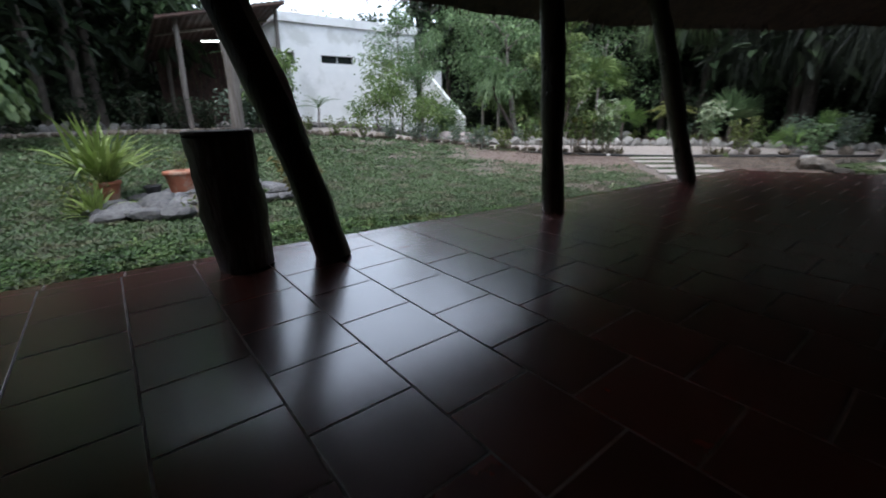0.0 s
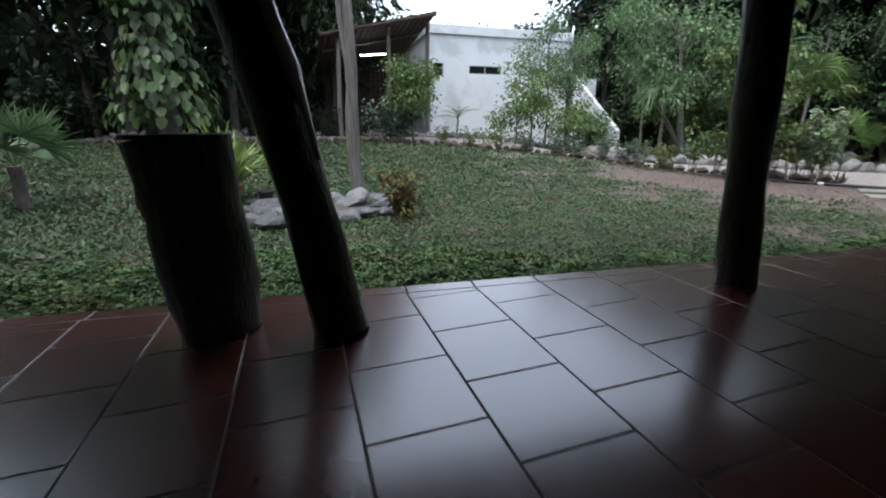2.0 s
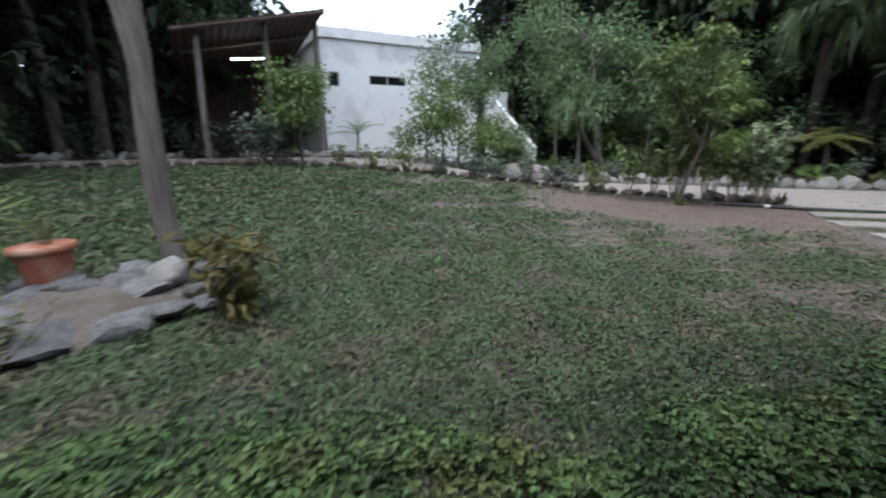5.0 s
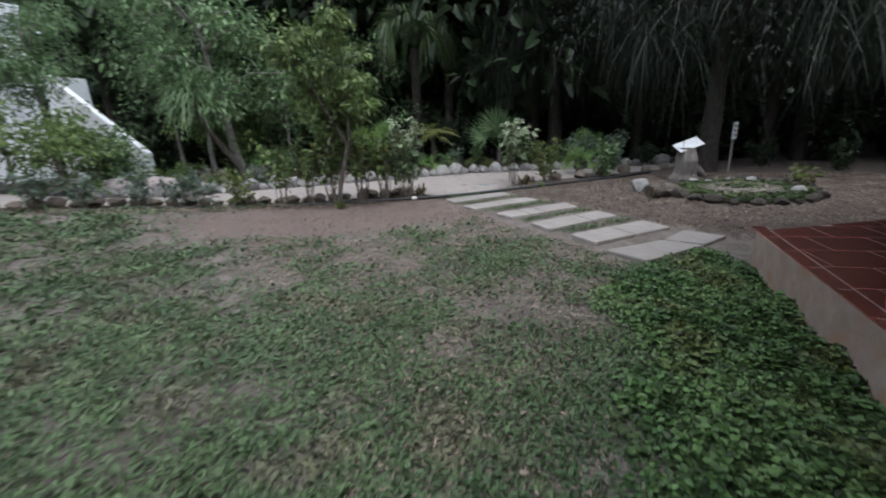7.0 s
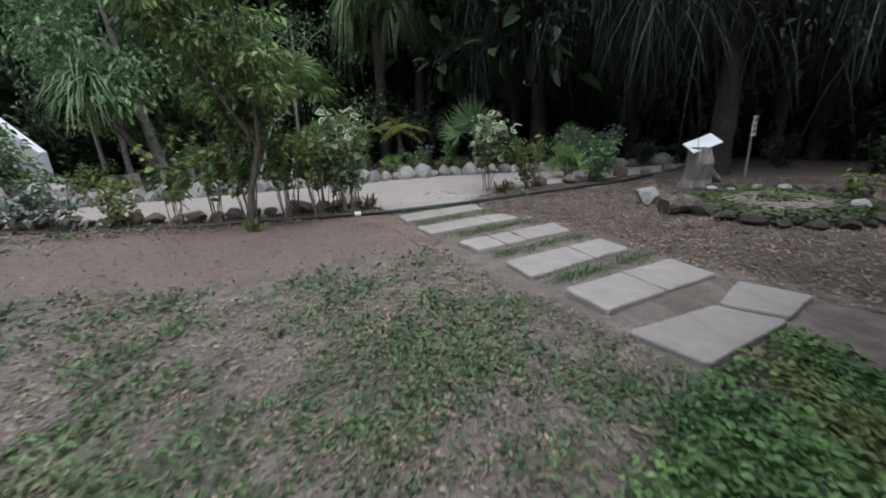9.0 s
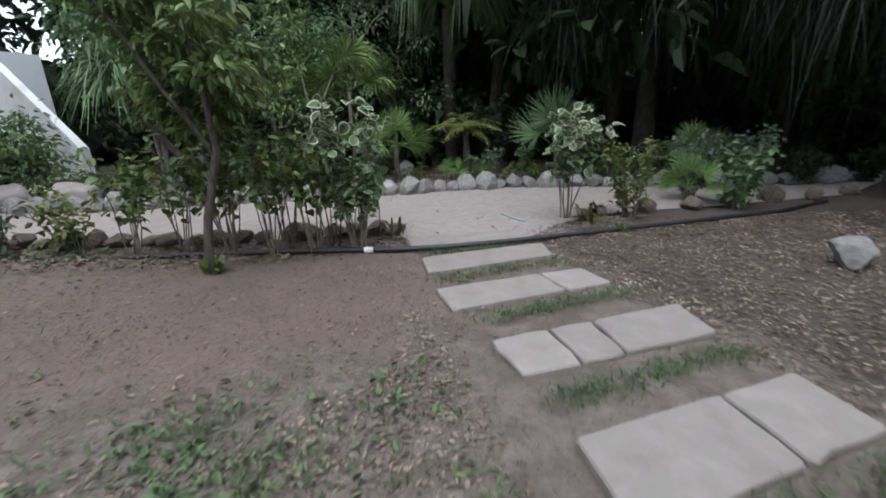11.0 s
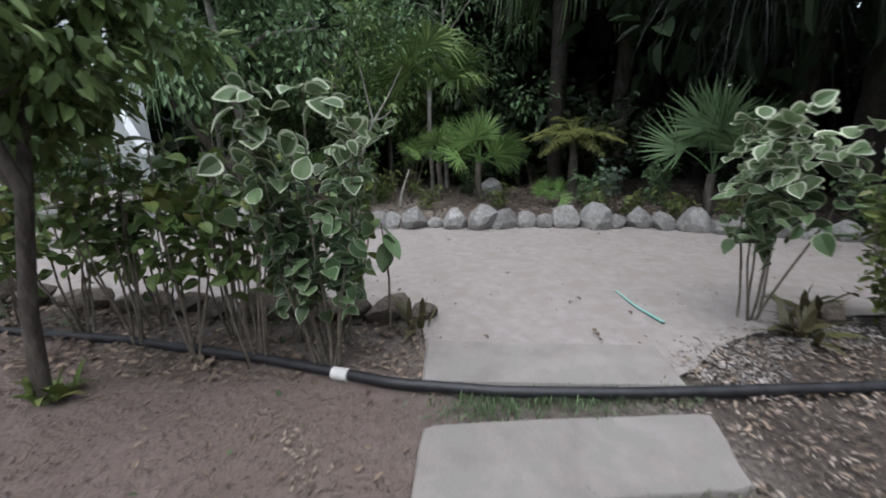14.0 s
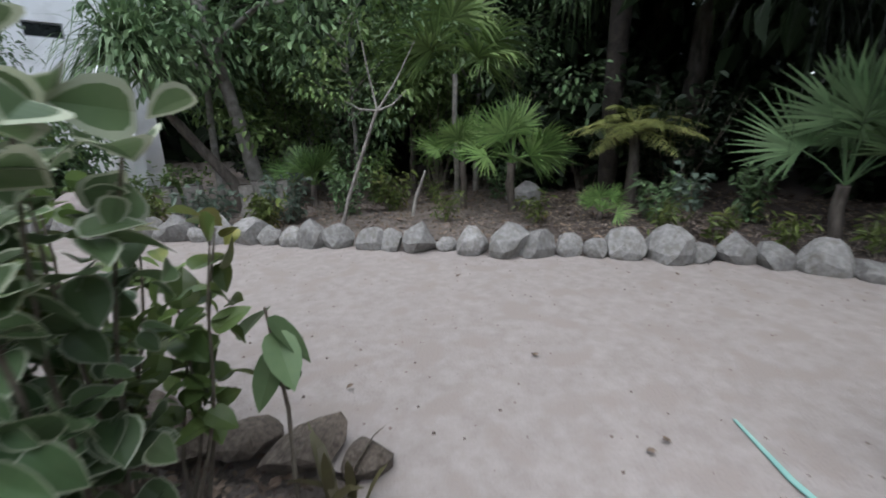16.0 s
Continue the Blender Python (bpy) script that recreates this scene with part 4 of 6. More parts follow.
def lawn_mask(x, y):
    """How thick the lawn grows at a place of the garden."""
    m = (y > edge_y(x) + 0.3).astype(float)
    m *= np.where(x > 8.6, (y > 4.15 + (x - 9.2) * 0.95), 1)
    near = np.interp(x, [p[0] for p in PATH_NEAR[::-1]], [p[1] for p in PATH_NEAR[::-1]])
    m *= (y < near - 0.5)
    c, s = math.cos(radians(-57)), math.sin(radians(-57))
    u, v = (x - 11.2) * c + (y - 8.4) * s, -(x - 11.2) * s + (y - 8.4) * c
    e = np.hypot(u / 3.0, v / 1.75)
    m *= np.clip((e - 0.85) * 2.0, 0.006, 1)
    m *= np.where((x > 10.5), 0.5, 1)
    return m


def build_lawn():
    k = 1500000
    x, y = rng.uniform(-7, 13, k), rng.uniform(3, 20, k)
    f = np.sin(x * 1.9 + 1.2 * np.sin(y * 1.3)) * np.sin(y * 2.1 + 0.9 * np.sin(x * 1.1)) + 0.6 * np.sin(x * 5.1 + y * 3.3) * np.sin(y * 4.7 - x * 2.2) + 0.5 * np.sin(x * 11 + 2 * np.sin(y * 6)) * np.sin(y * 13 + x * 3)
    # thicker near the walk; farther off fewer but larger leaves
    thick = np.clip(1 / (1 + (np.hypot((x - 6) * 0.8, y - 4.5) / 4.2) ** 2), 0.15, 1)
    rich = 0.98 - 0.62 * smooth01((x - 4.8) / 3.8)
    keep = rng.random(k) < lawn_mask(x, y) * np.clip(rich + 0.04 + (0.2 + 0.35 * smooth01((x - 3.5) / 3)) * f, 0.06, 1) * thick
    size = (0.78 / np.sqrt(thick))[keep]
    x, y = x[keep], y[keep]
    k = len(x)
    p = np.c_[x, y, gz(x, y) - 0.005 + 0.02 * rng.random(k)]
    a = rng.uniform(0, 6.28, k)
    el = rng.uniform(0.1, 1.1, k)
    d = np.c_[np.cos(a) * np.cos(el), np.sin(a) * np.cos(el), np.sin(el)]
    ln = rng.uniform(0.026, 0.066, k) * size
    sh = Shape()
    h = int(k * 0.55)
    up = np.tile((0, 0, 1.0), (k, 1)) + rng.normal(size=(k, 3)) * 0.3
    sh.ovals(p[:h], d[:h], up[:h], ln[:h], ln[:h] * 0.55, 0.15, 0.2)
    sh.blades(p[h:], d[h:], up[h:], ln[h:] * 1.5, ln[h:] * 0.2, 0.4)
    single("lawn", sh, L_GRASS, "patchy green lawn of low weeds and grass", "grass", kind="stuff")


def build_cover():
    """Low cup-leaved plants along the patio: broad before the log, narrow towards the slabs, in uneven cushions."""
    n = 300000
    x = rng.uniform(-4, 9.7, n)
    w = 2.5 - 1.25 * smooth01((x - 2.6) / 1.6) + 0.12 * np.sin(x * 1.7) + 0.1 * np.sin(x * 4.3) - 0.25 * smooth01((x - 7.8) / 0.9)
    u = rng.random(n)
    y = np.maximum(edge_y(x) + 0.02 + u * w + rng.normal(size=n) * 0.07, edge_y(x) + 0.02)
    lump = 0.5 + 0.5 * np.sin(x * 7 + 2 * np.sin(y * 5)) * np.sin(y * 8 + x)
    lump = 0.6 * lump + 0.4 * (0.5 + 0.5 * np.sin(x * 19 + 2 * np.sin(y * 13)) * np.sin(y * 21 + 1.5 * np.sin(x * 11)))
    h = (0.04 + 0.13 * np.sqrt(np.clip(1 - u ** 2, 0, 1))) * (0.12 + 0.88 * lump) * (1 - 0.5 * smooth01((x - 7.0) / 1.8))
    keep = rng.random(n) < np.clip(lump * 1.5 - 0.12, 0.1, 1) * np.clip(1.3 - u * 1.1, 0.08, 1) * np.clip((9.35 + 0.25 * np.sin(y * 9) - x) / 1.5, 0, 1)
    keep &= ~((y > 3.58 - (x - 8.82) * 1.12) & (x > 8.5))
    x, y, h = x[keep], y[keep], h[keep]
    k = len(x)
    p = np.c_[x, y, h * rng.uniform(0.3, 1.0, k)]
    a = rng.uniform(0, 6.28, k)
    d = np.c_[np.cos(a), np.sin(a), rng.uniform(-0.35, 0.7, k)]
    ln = rng.uniform(0.02, 0.054, k)
    single("ground_cover", Shape().ovals(p, d, np.tile((0, 0, 1.0), (k, 1)) + rng.normal(size=(k, 3)) * 0.4, ln, ln * 0.8, 0.2, 0.15), L_COVER, "dense low green ground cover along the patio edge", "ground cover", kind="stuff")


def build_litter():
    def chips(n, xs, ys, test, size, material, name, label):
        x, y = rng.uniform(*xs, n), rng.uniform(*ys, n)
        k = test(x, y)
        x, y = x[k], y[k]
        m = len(x)
        p = np.c_[x, y, gz(x, y) + 0.004 + 0.012 * rng.random(m)]
        a = rng.uniform(0, 6.28, m)
        d = np.c_[np.cos(a), np.sin(a), rng.normal(size=m) * 0.25]
        ln = size * rng.uniform(0.4, 1.3, m)
        single(name, Shape().ovals(p, d, np.tile((0, 0, 1.0), (m, 1)) + rng.normal(size=(m, 3)) * 0.3, ln, ln * rng.uniform(0.3, 0.6, m), 0.2, 0.1), material, label, "litter", kind="stuff")
    right = lambda x, y: (y < 2.6 + (x - 10.2) * 0.93) & (x < 15.4 + (5 - y) * 0.5)
    chips(34000, (9.6, 17), (-3, 6.5), right, 0.034, M_CHIP, "wood_chips", "pale wood chips and twigs on bare soil")
    chips(22000, (9.6, 17), (-3, 6.5), right, 0.045, M_DRY, "leaf_litter", "brown dry leaves on bare soil")
    entry = lambda x, y: (y > 6.0 - (x - 14.28) * 0.9) & (y < 6.12 - (x - 14.5) * 0.42) & (x < 15.9) | (np.hypot(x - 14.55, y - 5.75) < 0.32)
    chips(9000, (13.9, 16), (4.5, 6.3), entry, 0.032, M_GRAVEL, "entry_gravel", "pale crushed stone beside the path entrance")
    bed = lambda x, y: (y > 7.35 - (x - 13.1) * 1.45) & (y < 9.0 - (x - 13.25) * 1.45) & (x < 13.8)
    chips(16000, (9, 14), (7, 14), bed, 0.06, M_DRY, "bed_litter", "brown leaf litter under the hedge shrubs")
    farbed = lambda x, y: (y > 8.75 - (x - 17.7) * 1.6) & (x < 24)
    chips(22000, (14, 24), (0, 16), farbed, 0.075, M_DRY, "forest_litter", "brown leaf litter behind the stone border")
    chips(6000, (17, 21), (6, 11), farbed, 0.05, M_CHIP, "forest_chips", "pale wood chips behind the stone border")
    lawn = lambda x, y: (y > edge_y(x) + 1.3) & (y < 3.2 + (x - 9.2) * 0.95 + 6) & ((x < 9.2) | (y > 4.0 + (x - 9.2) * 0.95)) & (np.hypot(x - 10.9, (y - 8.6) * 0.7) > 1.7)
    chips(60000, (4.5, 12.5), (3.5, 11), lawn, 0.036, M_DRYLAWN, "lawn_thatch", "dry brown bits among the lawn weeds")
    dirt = lambda x, y: (np.hypot((x - 11.2), (y - 8.2)) < 2.8) & (y < 9.3 - (x - 12) * 1.3)
    chips(1500, (8.5, 13.5), (5.5, 11), dirt, 0.045, M_DRY, "scattered_leaves", "a few dry leaves on bare earth")


# ---- placing everything ----
build_ground()
build_path()
floor, _ = build_patio()
build_roof()
log_pedestal()
roof_post((1.27, 3.04, SLAB_Z - 0.01), (0.64, 3.86, 3.22), 0.135, 0.125, "dark leaning tree trunk roof post with a peeled strip", True, (0.02, -0.05))
roof_post((3.77, 2.83, SLAB_Z - 0.01), (3.76, 3.08, 3.2), 0.115, 0.125, "dark upright tree trunk roof post")
roof_post((6.75, 2.66, SLAB_Z - 0.01), (6.2, 3.27, 3.1), 0.12, 0.13, "dark slightly leaning tree trunk roof post")
build_house()
build_shed()
for c, cuts, label in SLABS:
    stepping_slab(c, cuts, label)

HOSE = [(17.6, 1.9, 0.03), (16.6, 2.75, 0.03), (15.65, 3.89, 0.035), (14.78, 5.0, 0.03), (13.85, 6.13, 0.035), (13.4, 6.75, 0.04), (13.08, 7.33, 0.04), (12.78, 8.22, 0.035), (12.25, 9.4, 0.05), (11.54, 10.6, 0.08), (10.6, 12.1, 0.25), (9.4, 13.3, 0.4)]
hose = thing("garden_hose", "thick black hose lying across the garden", "hose")
part("hose_pipe", Shape().tube(resample(HOSE, 0.12), 0.034, 9), M_PIPE, hose, smooth=True)
part("coupling", Shape().tube([(12.97, 7.62, 0.04), (12.93, 7.72, 0.04)], 0.042, 12), M_COUPLE, hose, "white hose coupling", smooth=True)

far_pts = resample(PATH_FAR, 0.35)
stone_border("far_stone_border", "row of pale limestone blocks edging the sand path", far_pts, 0.25, M_ROCK, "stone borders")
near_pts = resample(PATH_NEAR[6:], 0.3)
stone_border("near_stone_border", "row of dark weathered stones edging the hedge bed", near_pts, 0.19, M_DARKROCK, "stone borders", 0.72)
right_pts = resample([(15.75, 5.2), (16.2, 4.7), (17.0, 3.4), (18.6, 1.2)], 0.8)
stone_border("short_stone_border", "low grey stones beside the sand path", right_pts, 0.17, M_DARKROCK, "stone borders")

build_lawn()
build_cover()
build_litter()

# the young tree on the bare earth, and its sprout
young = thing("young_tree", "young green tree with a thin grey trunk on bare earth", "tree", at=at_ground(11.72, 8.9))
ysh = Shape().tube([(0, 0, -0.05), (0.05, -0.1, 0.6), (0.15, -0.28, 1.25)], [0.05, 0.042, 0.038], 10, rough=0.03)
yends = []
for ang, out, top in ((0.4, 0.35, 3.6), (2.6, 0.5, 3.2), (4.3, 0.45, 4.2)):
    q = np.array([(0.15, -0.28, 1.22), (0.12 + 0.5 * out * math.cos(ang), -0.2 + 0.5 * out * math.sin(ang), 1.8), (0.04 + out * math.cos(ang), -0.06 + out * math.sin(ang), 2.6), (out * 1.15 * math.cos(ang), 0.05 + out * 1.15 * math.sin(ang), top)])
    ysh.tube(q, [0.032, 0.024, 0.016, 0.006], 8, cap=False)
    for s in np.linspace(0.15, 1, 11):
        c = np.array([np.interp(s * 3, range(4), q[:, i]) for i in range(3)])
        a2 = rng.uniform(0, 6.28)
        ln2 = rng.uniform(0.35, 1.0) * (1.15 - 0.5 * s)
        e = c + np.array((math.cos(a2) * ln2, math.sin(a2) * ln2, ln2 * rng.uniform(-0.05, 0.5)))
        ysh.tube([c, (c + e) / 2 + (0, 0, 0.05), e], [0.01, 0.007, 0.003], 5, cap=False)
        yends += [e, (c + e) / 2, e * 0.8 + c * 0.2]
part("trunk", ysh, M_BARK, young, smooth=True)
part("crown", clumped(np.array(yends), 0.3, 4200, 0.13, 0.42, 0.5), L_YOUNG, young)
tuft("sprout", "bright green leaf sprout at the young tree's foot", at_ground(11.75, 8.85), 26, 0.28, 0.05, L_YELLOW)

# the dark kinds carry the forest's shade in their leaf colour
# forest trees: four kinds, repeated round the garden
kinds = [
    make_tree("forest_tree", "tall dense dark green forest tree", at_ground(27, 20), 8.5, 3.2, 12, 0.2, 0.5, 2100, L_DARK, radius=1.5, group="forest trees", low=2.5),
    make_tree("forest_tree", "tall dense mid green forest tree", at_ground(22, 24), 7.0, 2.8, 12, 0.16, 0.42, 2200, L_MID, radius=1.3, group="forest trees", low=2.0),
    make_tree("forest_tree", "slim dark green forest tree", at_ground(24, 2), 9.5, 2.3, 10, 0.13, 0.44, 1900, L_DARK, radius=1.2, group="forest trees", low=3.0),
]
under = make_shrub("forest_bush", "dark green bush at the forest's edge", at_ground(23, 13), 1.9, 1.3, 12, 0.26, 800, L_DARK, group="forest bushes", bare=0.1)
ring = []
for r, step, off in ((0, 3.0, 0), (3.5, 3.4, 1.5), (8, 4.4, 0.7)):
    edge = resample([(2 - r, -16 - r), (16 + r, -14 - r), (20.5 + r, -7), (21.8 + r, -1), (24.8 + r, 5), (25.5 + r, 12), (22.5 + r * 0.8, 19 + r * 0.5), (20.5 + r * 0.6, 27 + r * 0.6)], step)
    ring += [(x, y, 1.0) for x, y in edge]
    edge = resample([(-4 - r * 0.8, -14 - r), (-13 - r, -8), (-9 - r, 8), (-7 - r * 0.7, 17 + r * 0.4), (-3.2, 24 + r), (2.5, 30 + r)], step)
    ring += [(x, y, 1.25) for x, y in edge]
# tall trees added far back so the patio floor mirrors less sky
ring += [(x, y, 1.7) for x, y in ((-13, 29), (-16.5, 29), (-19, 25), (-10, 31), (-15, 32))]
ring += [(x, y, 1.5) for x, y in ((-4.5, 20), (-1, 25), (-3, 29), (1.5, 31), (-6, 24), (-9, 21.5), (-5.5, 13), (-8.5, 12), (3.5, 33))]
# two oversized trees added to close the sky on the left
ring += [(x, y, 2.1) for x, y in ((-7, 29), (-1, 33))]


def clearing(x, y):
    """Distance from the clearing that leads up to the painted house."""
    return abs((x - 1.5) * 0.848 + (y - 1.8) * 0.53) if y > 0 and x < 0 else 99.0


for x, y, s in ring:
    x, y = x + rng.normal() * 0.8, y + rng.normal() * 0.8
    if y < 26 and clearing(x, y) < 6.2 or -16 < x < -8.5 and 14 < y < 27 or -7 < x < 0 and 3 < y < 15:
        continue
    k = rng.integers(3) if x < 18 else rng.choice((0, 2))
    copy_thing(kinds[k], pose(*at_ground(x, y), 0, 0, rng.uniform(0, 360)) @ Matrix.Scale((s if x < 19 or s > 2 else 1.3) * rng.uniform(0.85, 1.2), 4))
for x, y in np.vstack([resample([(20.0, -10), (21.0, -2), (24, 4), (24, 11), (21.5, 17), (19.5, 22)], 1.3), resample([(28, -12), (28, 3), (27.5, 12), (24.5, 20), (22, 27)], 1.4), resample([(-14, 4), (-11, 12), (-8, 22), (-2, 26), (4, 30)], 1.6)]):
    if clearing(x, y) < 2.6:
        continue
    copy_thing(under, pose(*at_ground(x + rng.normal(), y + rng.normal()), 0, 0, rng.uniform(0, 360)) @ Matrix.Scale(rng.uniform(0.8, 1.5), 4))
# slim high crowns added to keep sky out of the floor's reflection
for x, y in ((-3.6, 20.4), (-5.6, 23.2), (-1.6, 23.8), (-8.6, 28)):
    copy_thing(kinds[2], pose(*at_ground(x, y), 0, 0, rng.uniform(0, 360)) @ Matrix.Scale(1.6, 4))
for x, y in ((26.5, 10), (25.6, 13.2), (27, 6.4), (25.4, 16), (28, 2.5)):
    copy_thing(kinds[0], pose(*at_ground(x, y), 0, 0, rng.uniform(0, 360)) @ Matrix.Scale(1.2, 4))
    copy_thing(under, pose(*at_ground(x - 1.2, y + 0.6), 0, 0, rng.uniform(0, 360)) @ Matrix.Scale(1.25, 4))
# low trees behind the house
for x in (3, 6, 8.6, 12.3, 14.5, 17, 19.5):
    copy_thing(kinds[1 + (int(x) % 2)], pose(*at_ground(x, 35 + 2 * rng.normal()), 0, 0, rng.uniform(0, 360)) @ Matrix.Scale(rng.uniform(0.8, 1.0), 4))


def far_woods():
    n = 42000
    a = rng.uniform(0, 6.28, n)
    gap = np.abs((a - radians(72) + math.pi) % (2 * math.pi) - math.pi) < radians(16)
    r = rng.uniform(40, 52, n)
    top = np.where(gap, 7.0, 15.0) + 1.5 * np.sin(a * 17) + 1.2 * np.sin(a * 41)
    p = np.c_[4 + r * np.cos(a), 4 + r * np.sin(a), rng.random(n) ** 1.5 * top]
    ln = rng.uniform(0.7, 1.5, n)
    q = 9000
    b, rr = rng.uniform(0, 6.28, q), rng.uniform(31, 40, q)
    lp = np.c_[4 + rr * np.cos(b), 4 + rr * np.sin(b), rng.uniform(-0.3, 5.0, q)]
    far = Shape().ovals(lp, unit(q), unit(q), 1.7, 1.1, 0.2, 0.2)
    far.ovals(p, unit(n), unit(n), ln, ln * 0.6, 0.2, 0.2)
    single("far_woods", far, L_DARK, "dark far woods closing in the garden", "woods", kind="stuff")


far_woods()

# ---- the rock bed with pots in the lawn ----
bed = thing("rock_bed", "low bed of flat grey stones with white boulder in the lawn", "rock bed", at=at_ground(1.2, 8.5))
bedk = [blob(1.0, 60 + k, 0.5, 2).mesh("stone", M_SLATE) for k in range(5)]
for k in range(34):
    a = k * 2 * math.pi / 20 + rng.normal() * 0.08
    f = 1.0 if k < 20 else rng.uniform(0.35, 0.8)
    o = new("stone", bedk[k % 5])
    o.parent = bed
    w = rng.uniform(0.18, 0.32)
    o.matrix_basis = pose(1.45 * f * math.cos(a), 0.95 * f * math.sin(a), 0.06 + 0.06 * (1 - f) + rng.uniform(0, 0.03), rng.uniform(-12, 12), rng.uniform(-12, 12), rng.uniform(0, 360)) @ Matrix.Diagonal((w * 1.3, w, w * 0.9, 1))
part("soil", Shape().tube([(0, 0, -0.1), (0, 0, 0.05), (0, 0, 0.12)], [1.25, 1.05, 0.5], 24), soil_material(), bed, "dark bed soil", smooth=True)
wr = part("boulder", blob(0.24, 91, 0.7, 3), M_ROCK, bed, "white boulder", smooth=True)
wr.location = (0.9, 0.1, 0.22)

z0 = float(gz(0.0, 9.4))
pot((-0.12, 9.45, z0 + 0.0), 0.22, 0.34, "round terracotta pot with a large fern", M_TERRA)
tuft("potted_fern", "large arching yellow-green fern in a terracotta pot", (-0.12, 9.45, z0 + 0.34), 150, 1.5, 0.06, L_FERN, "fern", 0.45, 0.5, base=0.07)
tuft("low_fern", "small yellow-green fern beside the rock bed", at_ground(-0.32, 8.45), 70, 0.75, 0.045, L_FERN, "fern", 0.6, 0.4)
pot((1.0, 9.2, float(gz(1, 9.2)) + 0.06), 0.26, 0.4, "wide terracotta pot with a thin weedy plant", M_TERRA)
make_shrub("potted_weed", "thin weedy plant in a terracotta pot", (1.0, 9.2, float(gz(1, 9.2)) + 0.42), 0.42, 0.3, 9, 0.06, 90, L_YELLOW, bare=0.4)
pot((0.52, 8.95, float(gz(0.5, 8.9)) + 0.1), 0.13, 0.2, "small black plastic plant pot", M_BLACKPOT)
make_shrub("potted_sprig", "leafy sprig in a small black pot", (0.52, 8.95, float(gz(0.5, 8.9)) + 0.28), 0.4, 0.25, 6, 0.07, 80, L_MID, bare=0.3)
make_shrub("croton_bush", "yellow-brown croton bush beside the rock bed", at_ground(2.6, 7.45), 0.85, 0.42, 14, 0.17, 330, L_CROTON, 0.3, bare=0.25)
make_shrub("twiggy_weed", "twiggy yellow-green weed before the rock bed", at_ground(1.0, 7.5), 0.42, 0.5, 16, 0.05, 260, L_YELLOW, bare=0.2)
make_shrub("twiggy_weed", "twiggy yellow-green weed before the rock bed", at_ground(-0.5, 8.9), 0.6, 0.5, 14, 0.07, 260, L_YELLOW, bare=0.2)
dead = thing("dead_trunk", "tall bare grey dead trunk standing behind the rock bed", "trunk", at=at_ground(2.15, 9.0))
part("stem", Shape().tube(trunk_pts((0, 0, -0.1), (-0.12, 0.1, 5.2), 0.07, 16), np.linspace(0.12, 0.085, 16), 12, rough=0.05), M_TIMBER, dead, smooth=True)
part("side_stem", Shape().tube(trunk_pts((-0.05, -0.07, 2.0), (-0.2, -0.05, 5.2), 0.05, 10), np.linspace(0.04, 0.05, 10), 8, rough=0.06), M_TIMBER, dead, smooth=True)
fan_palm(at_ground(-3.2, 9.65), 0.75, 12, 0.72, "small fan palm with a shaggy trunk on the lawn", 0.1, droop=0.25, material=L_MID, low=0.3)
# tree wrapped in a big-leaved climber
vine = thing("climber_tree", "tree trunk wrapped in large yellow-green climber leaves", "tree", at=at_ground(-2.7, 17.2))
part("trunk", Shape().tube(trunk_pts((0, 0, -0.1), (0.2, 0, 8.5), 0.2, 10), np.linspace(0.35, 0.2, 10), 10), M_BARK, vine, smooth=True)
n = 1500
th, zz = rng.uniform(0, 6.28, n), rng.uniform(0.9, 8.5, n)
rad = 0.55 + 0.75 * rng.random(n) + 0.35 * np.sin(zz * 1.3)
pp = np.c_[rad * np.cos(th), rad * np.sin(th), zz]
ln = rng.uniform(0.2, 0.46, n)
part("climber", Shape().ovals(pp, np.c_[np.cos(th) * 0.6, np.sin(th) * 0.6, -np.ones(n)] + unit(n) * 0.35, np.c_[np.cos(th), np.sin(th), 0.5 * np.ones(n)], ln, ln * 0.72, 0.12, 0.2), L_VINE, vine, "large drooping climber leaves")

# the second white house far to the side, its wall painted with plain shapes
lh = thing("mural_house", "small white house with dark shapes painted on the wall", "house")
part("front_wall", pierced_wall(-16.2, -10.8, 21.0, 21.2, 0.3, 4.5, [(-12.8, -11.5, 3.6, 4.1)]), M_WHITE, lh)
part("side_wall", Shape().box(-11.0, -10.8, 21.2, 22.2, 0.3, 4.5), M_WHITE, lh)
part("roof", Shape().box(-16.3, -10.65, 20.8, 22.3, 4.5, 4.75), M_WHITE, lh)
part("window", Shape().box(-12.8, -11.5, 21.1, 21.13, 3.6, 4.1), M_DARKGLASS, lh, "dark window")
for x, z, r in ((-11.4, 1.75, 0.2), (-11.7, 2.45, 0.15), (-11.15, 2.9, 0.2), (-12.2, 1.8, 0.22)):
    a = np.linspace(0, 6.28, 15)[:-1]
    disc = np.c_[x + r * np.cos(a) * rng.uniform(0.7, 1.1, 14), np.full(14, 20.994), z + r * np.sin(a)]
    part("painted_shape", Shape().add(np.vstack([disc, disc + (0, 0.003, 0)]), [tuple(range(14))]), M_MURAL, lh, "dark painted shape")

# ---- shrubs before the white house ----
make_tree("house_shrub", "tall leafy green shrub at the house corner", at_ground(5.6, 18.0), 2.9, 0.9, 12, 0.05, 0.16, 2300, L_LIME, None, 0.55, 0.5, low=0.5, category="shrub", group="shrubs before the white house")
make_tree("house_shrub", "airy pale green shrub before the white wall", at_ground(10.6, 17.4), 3.0, 1.0, 12, 0.05, 0.14, 1300, L_LIME, None, 0.45, 0.5, low=0.4, category="shrub", group="shrubs before the white house")
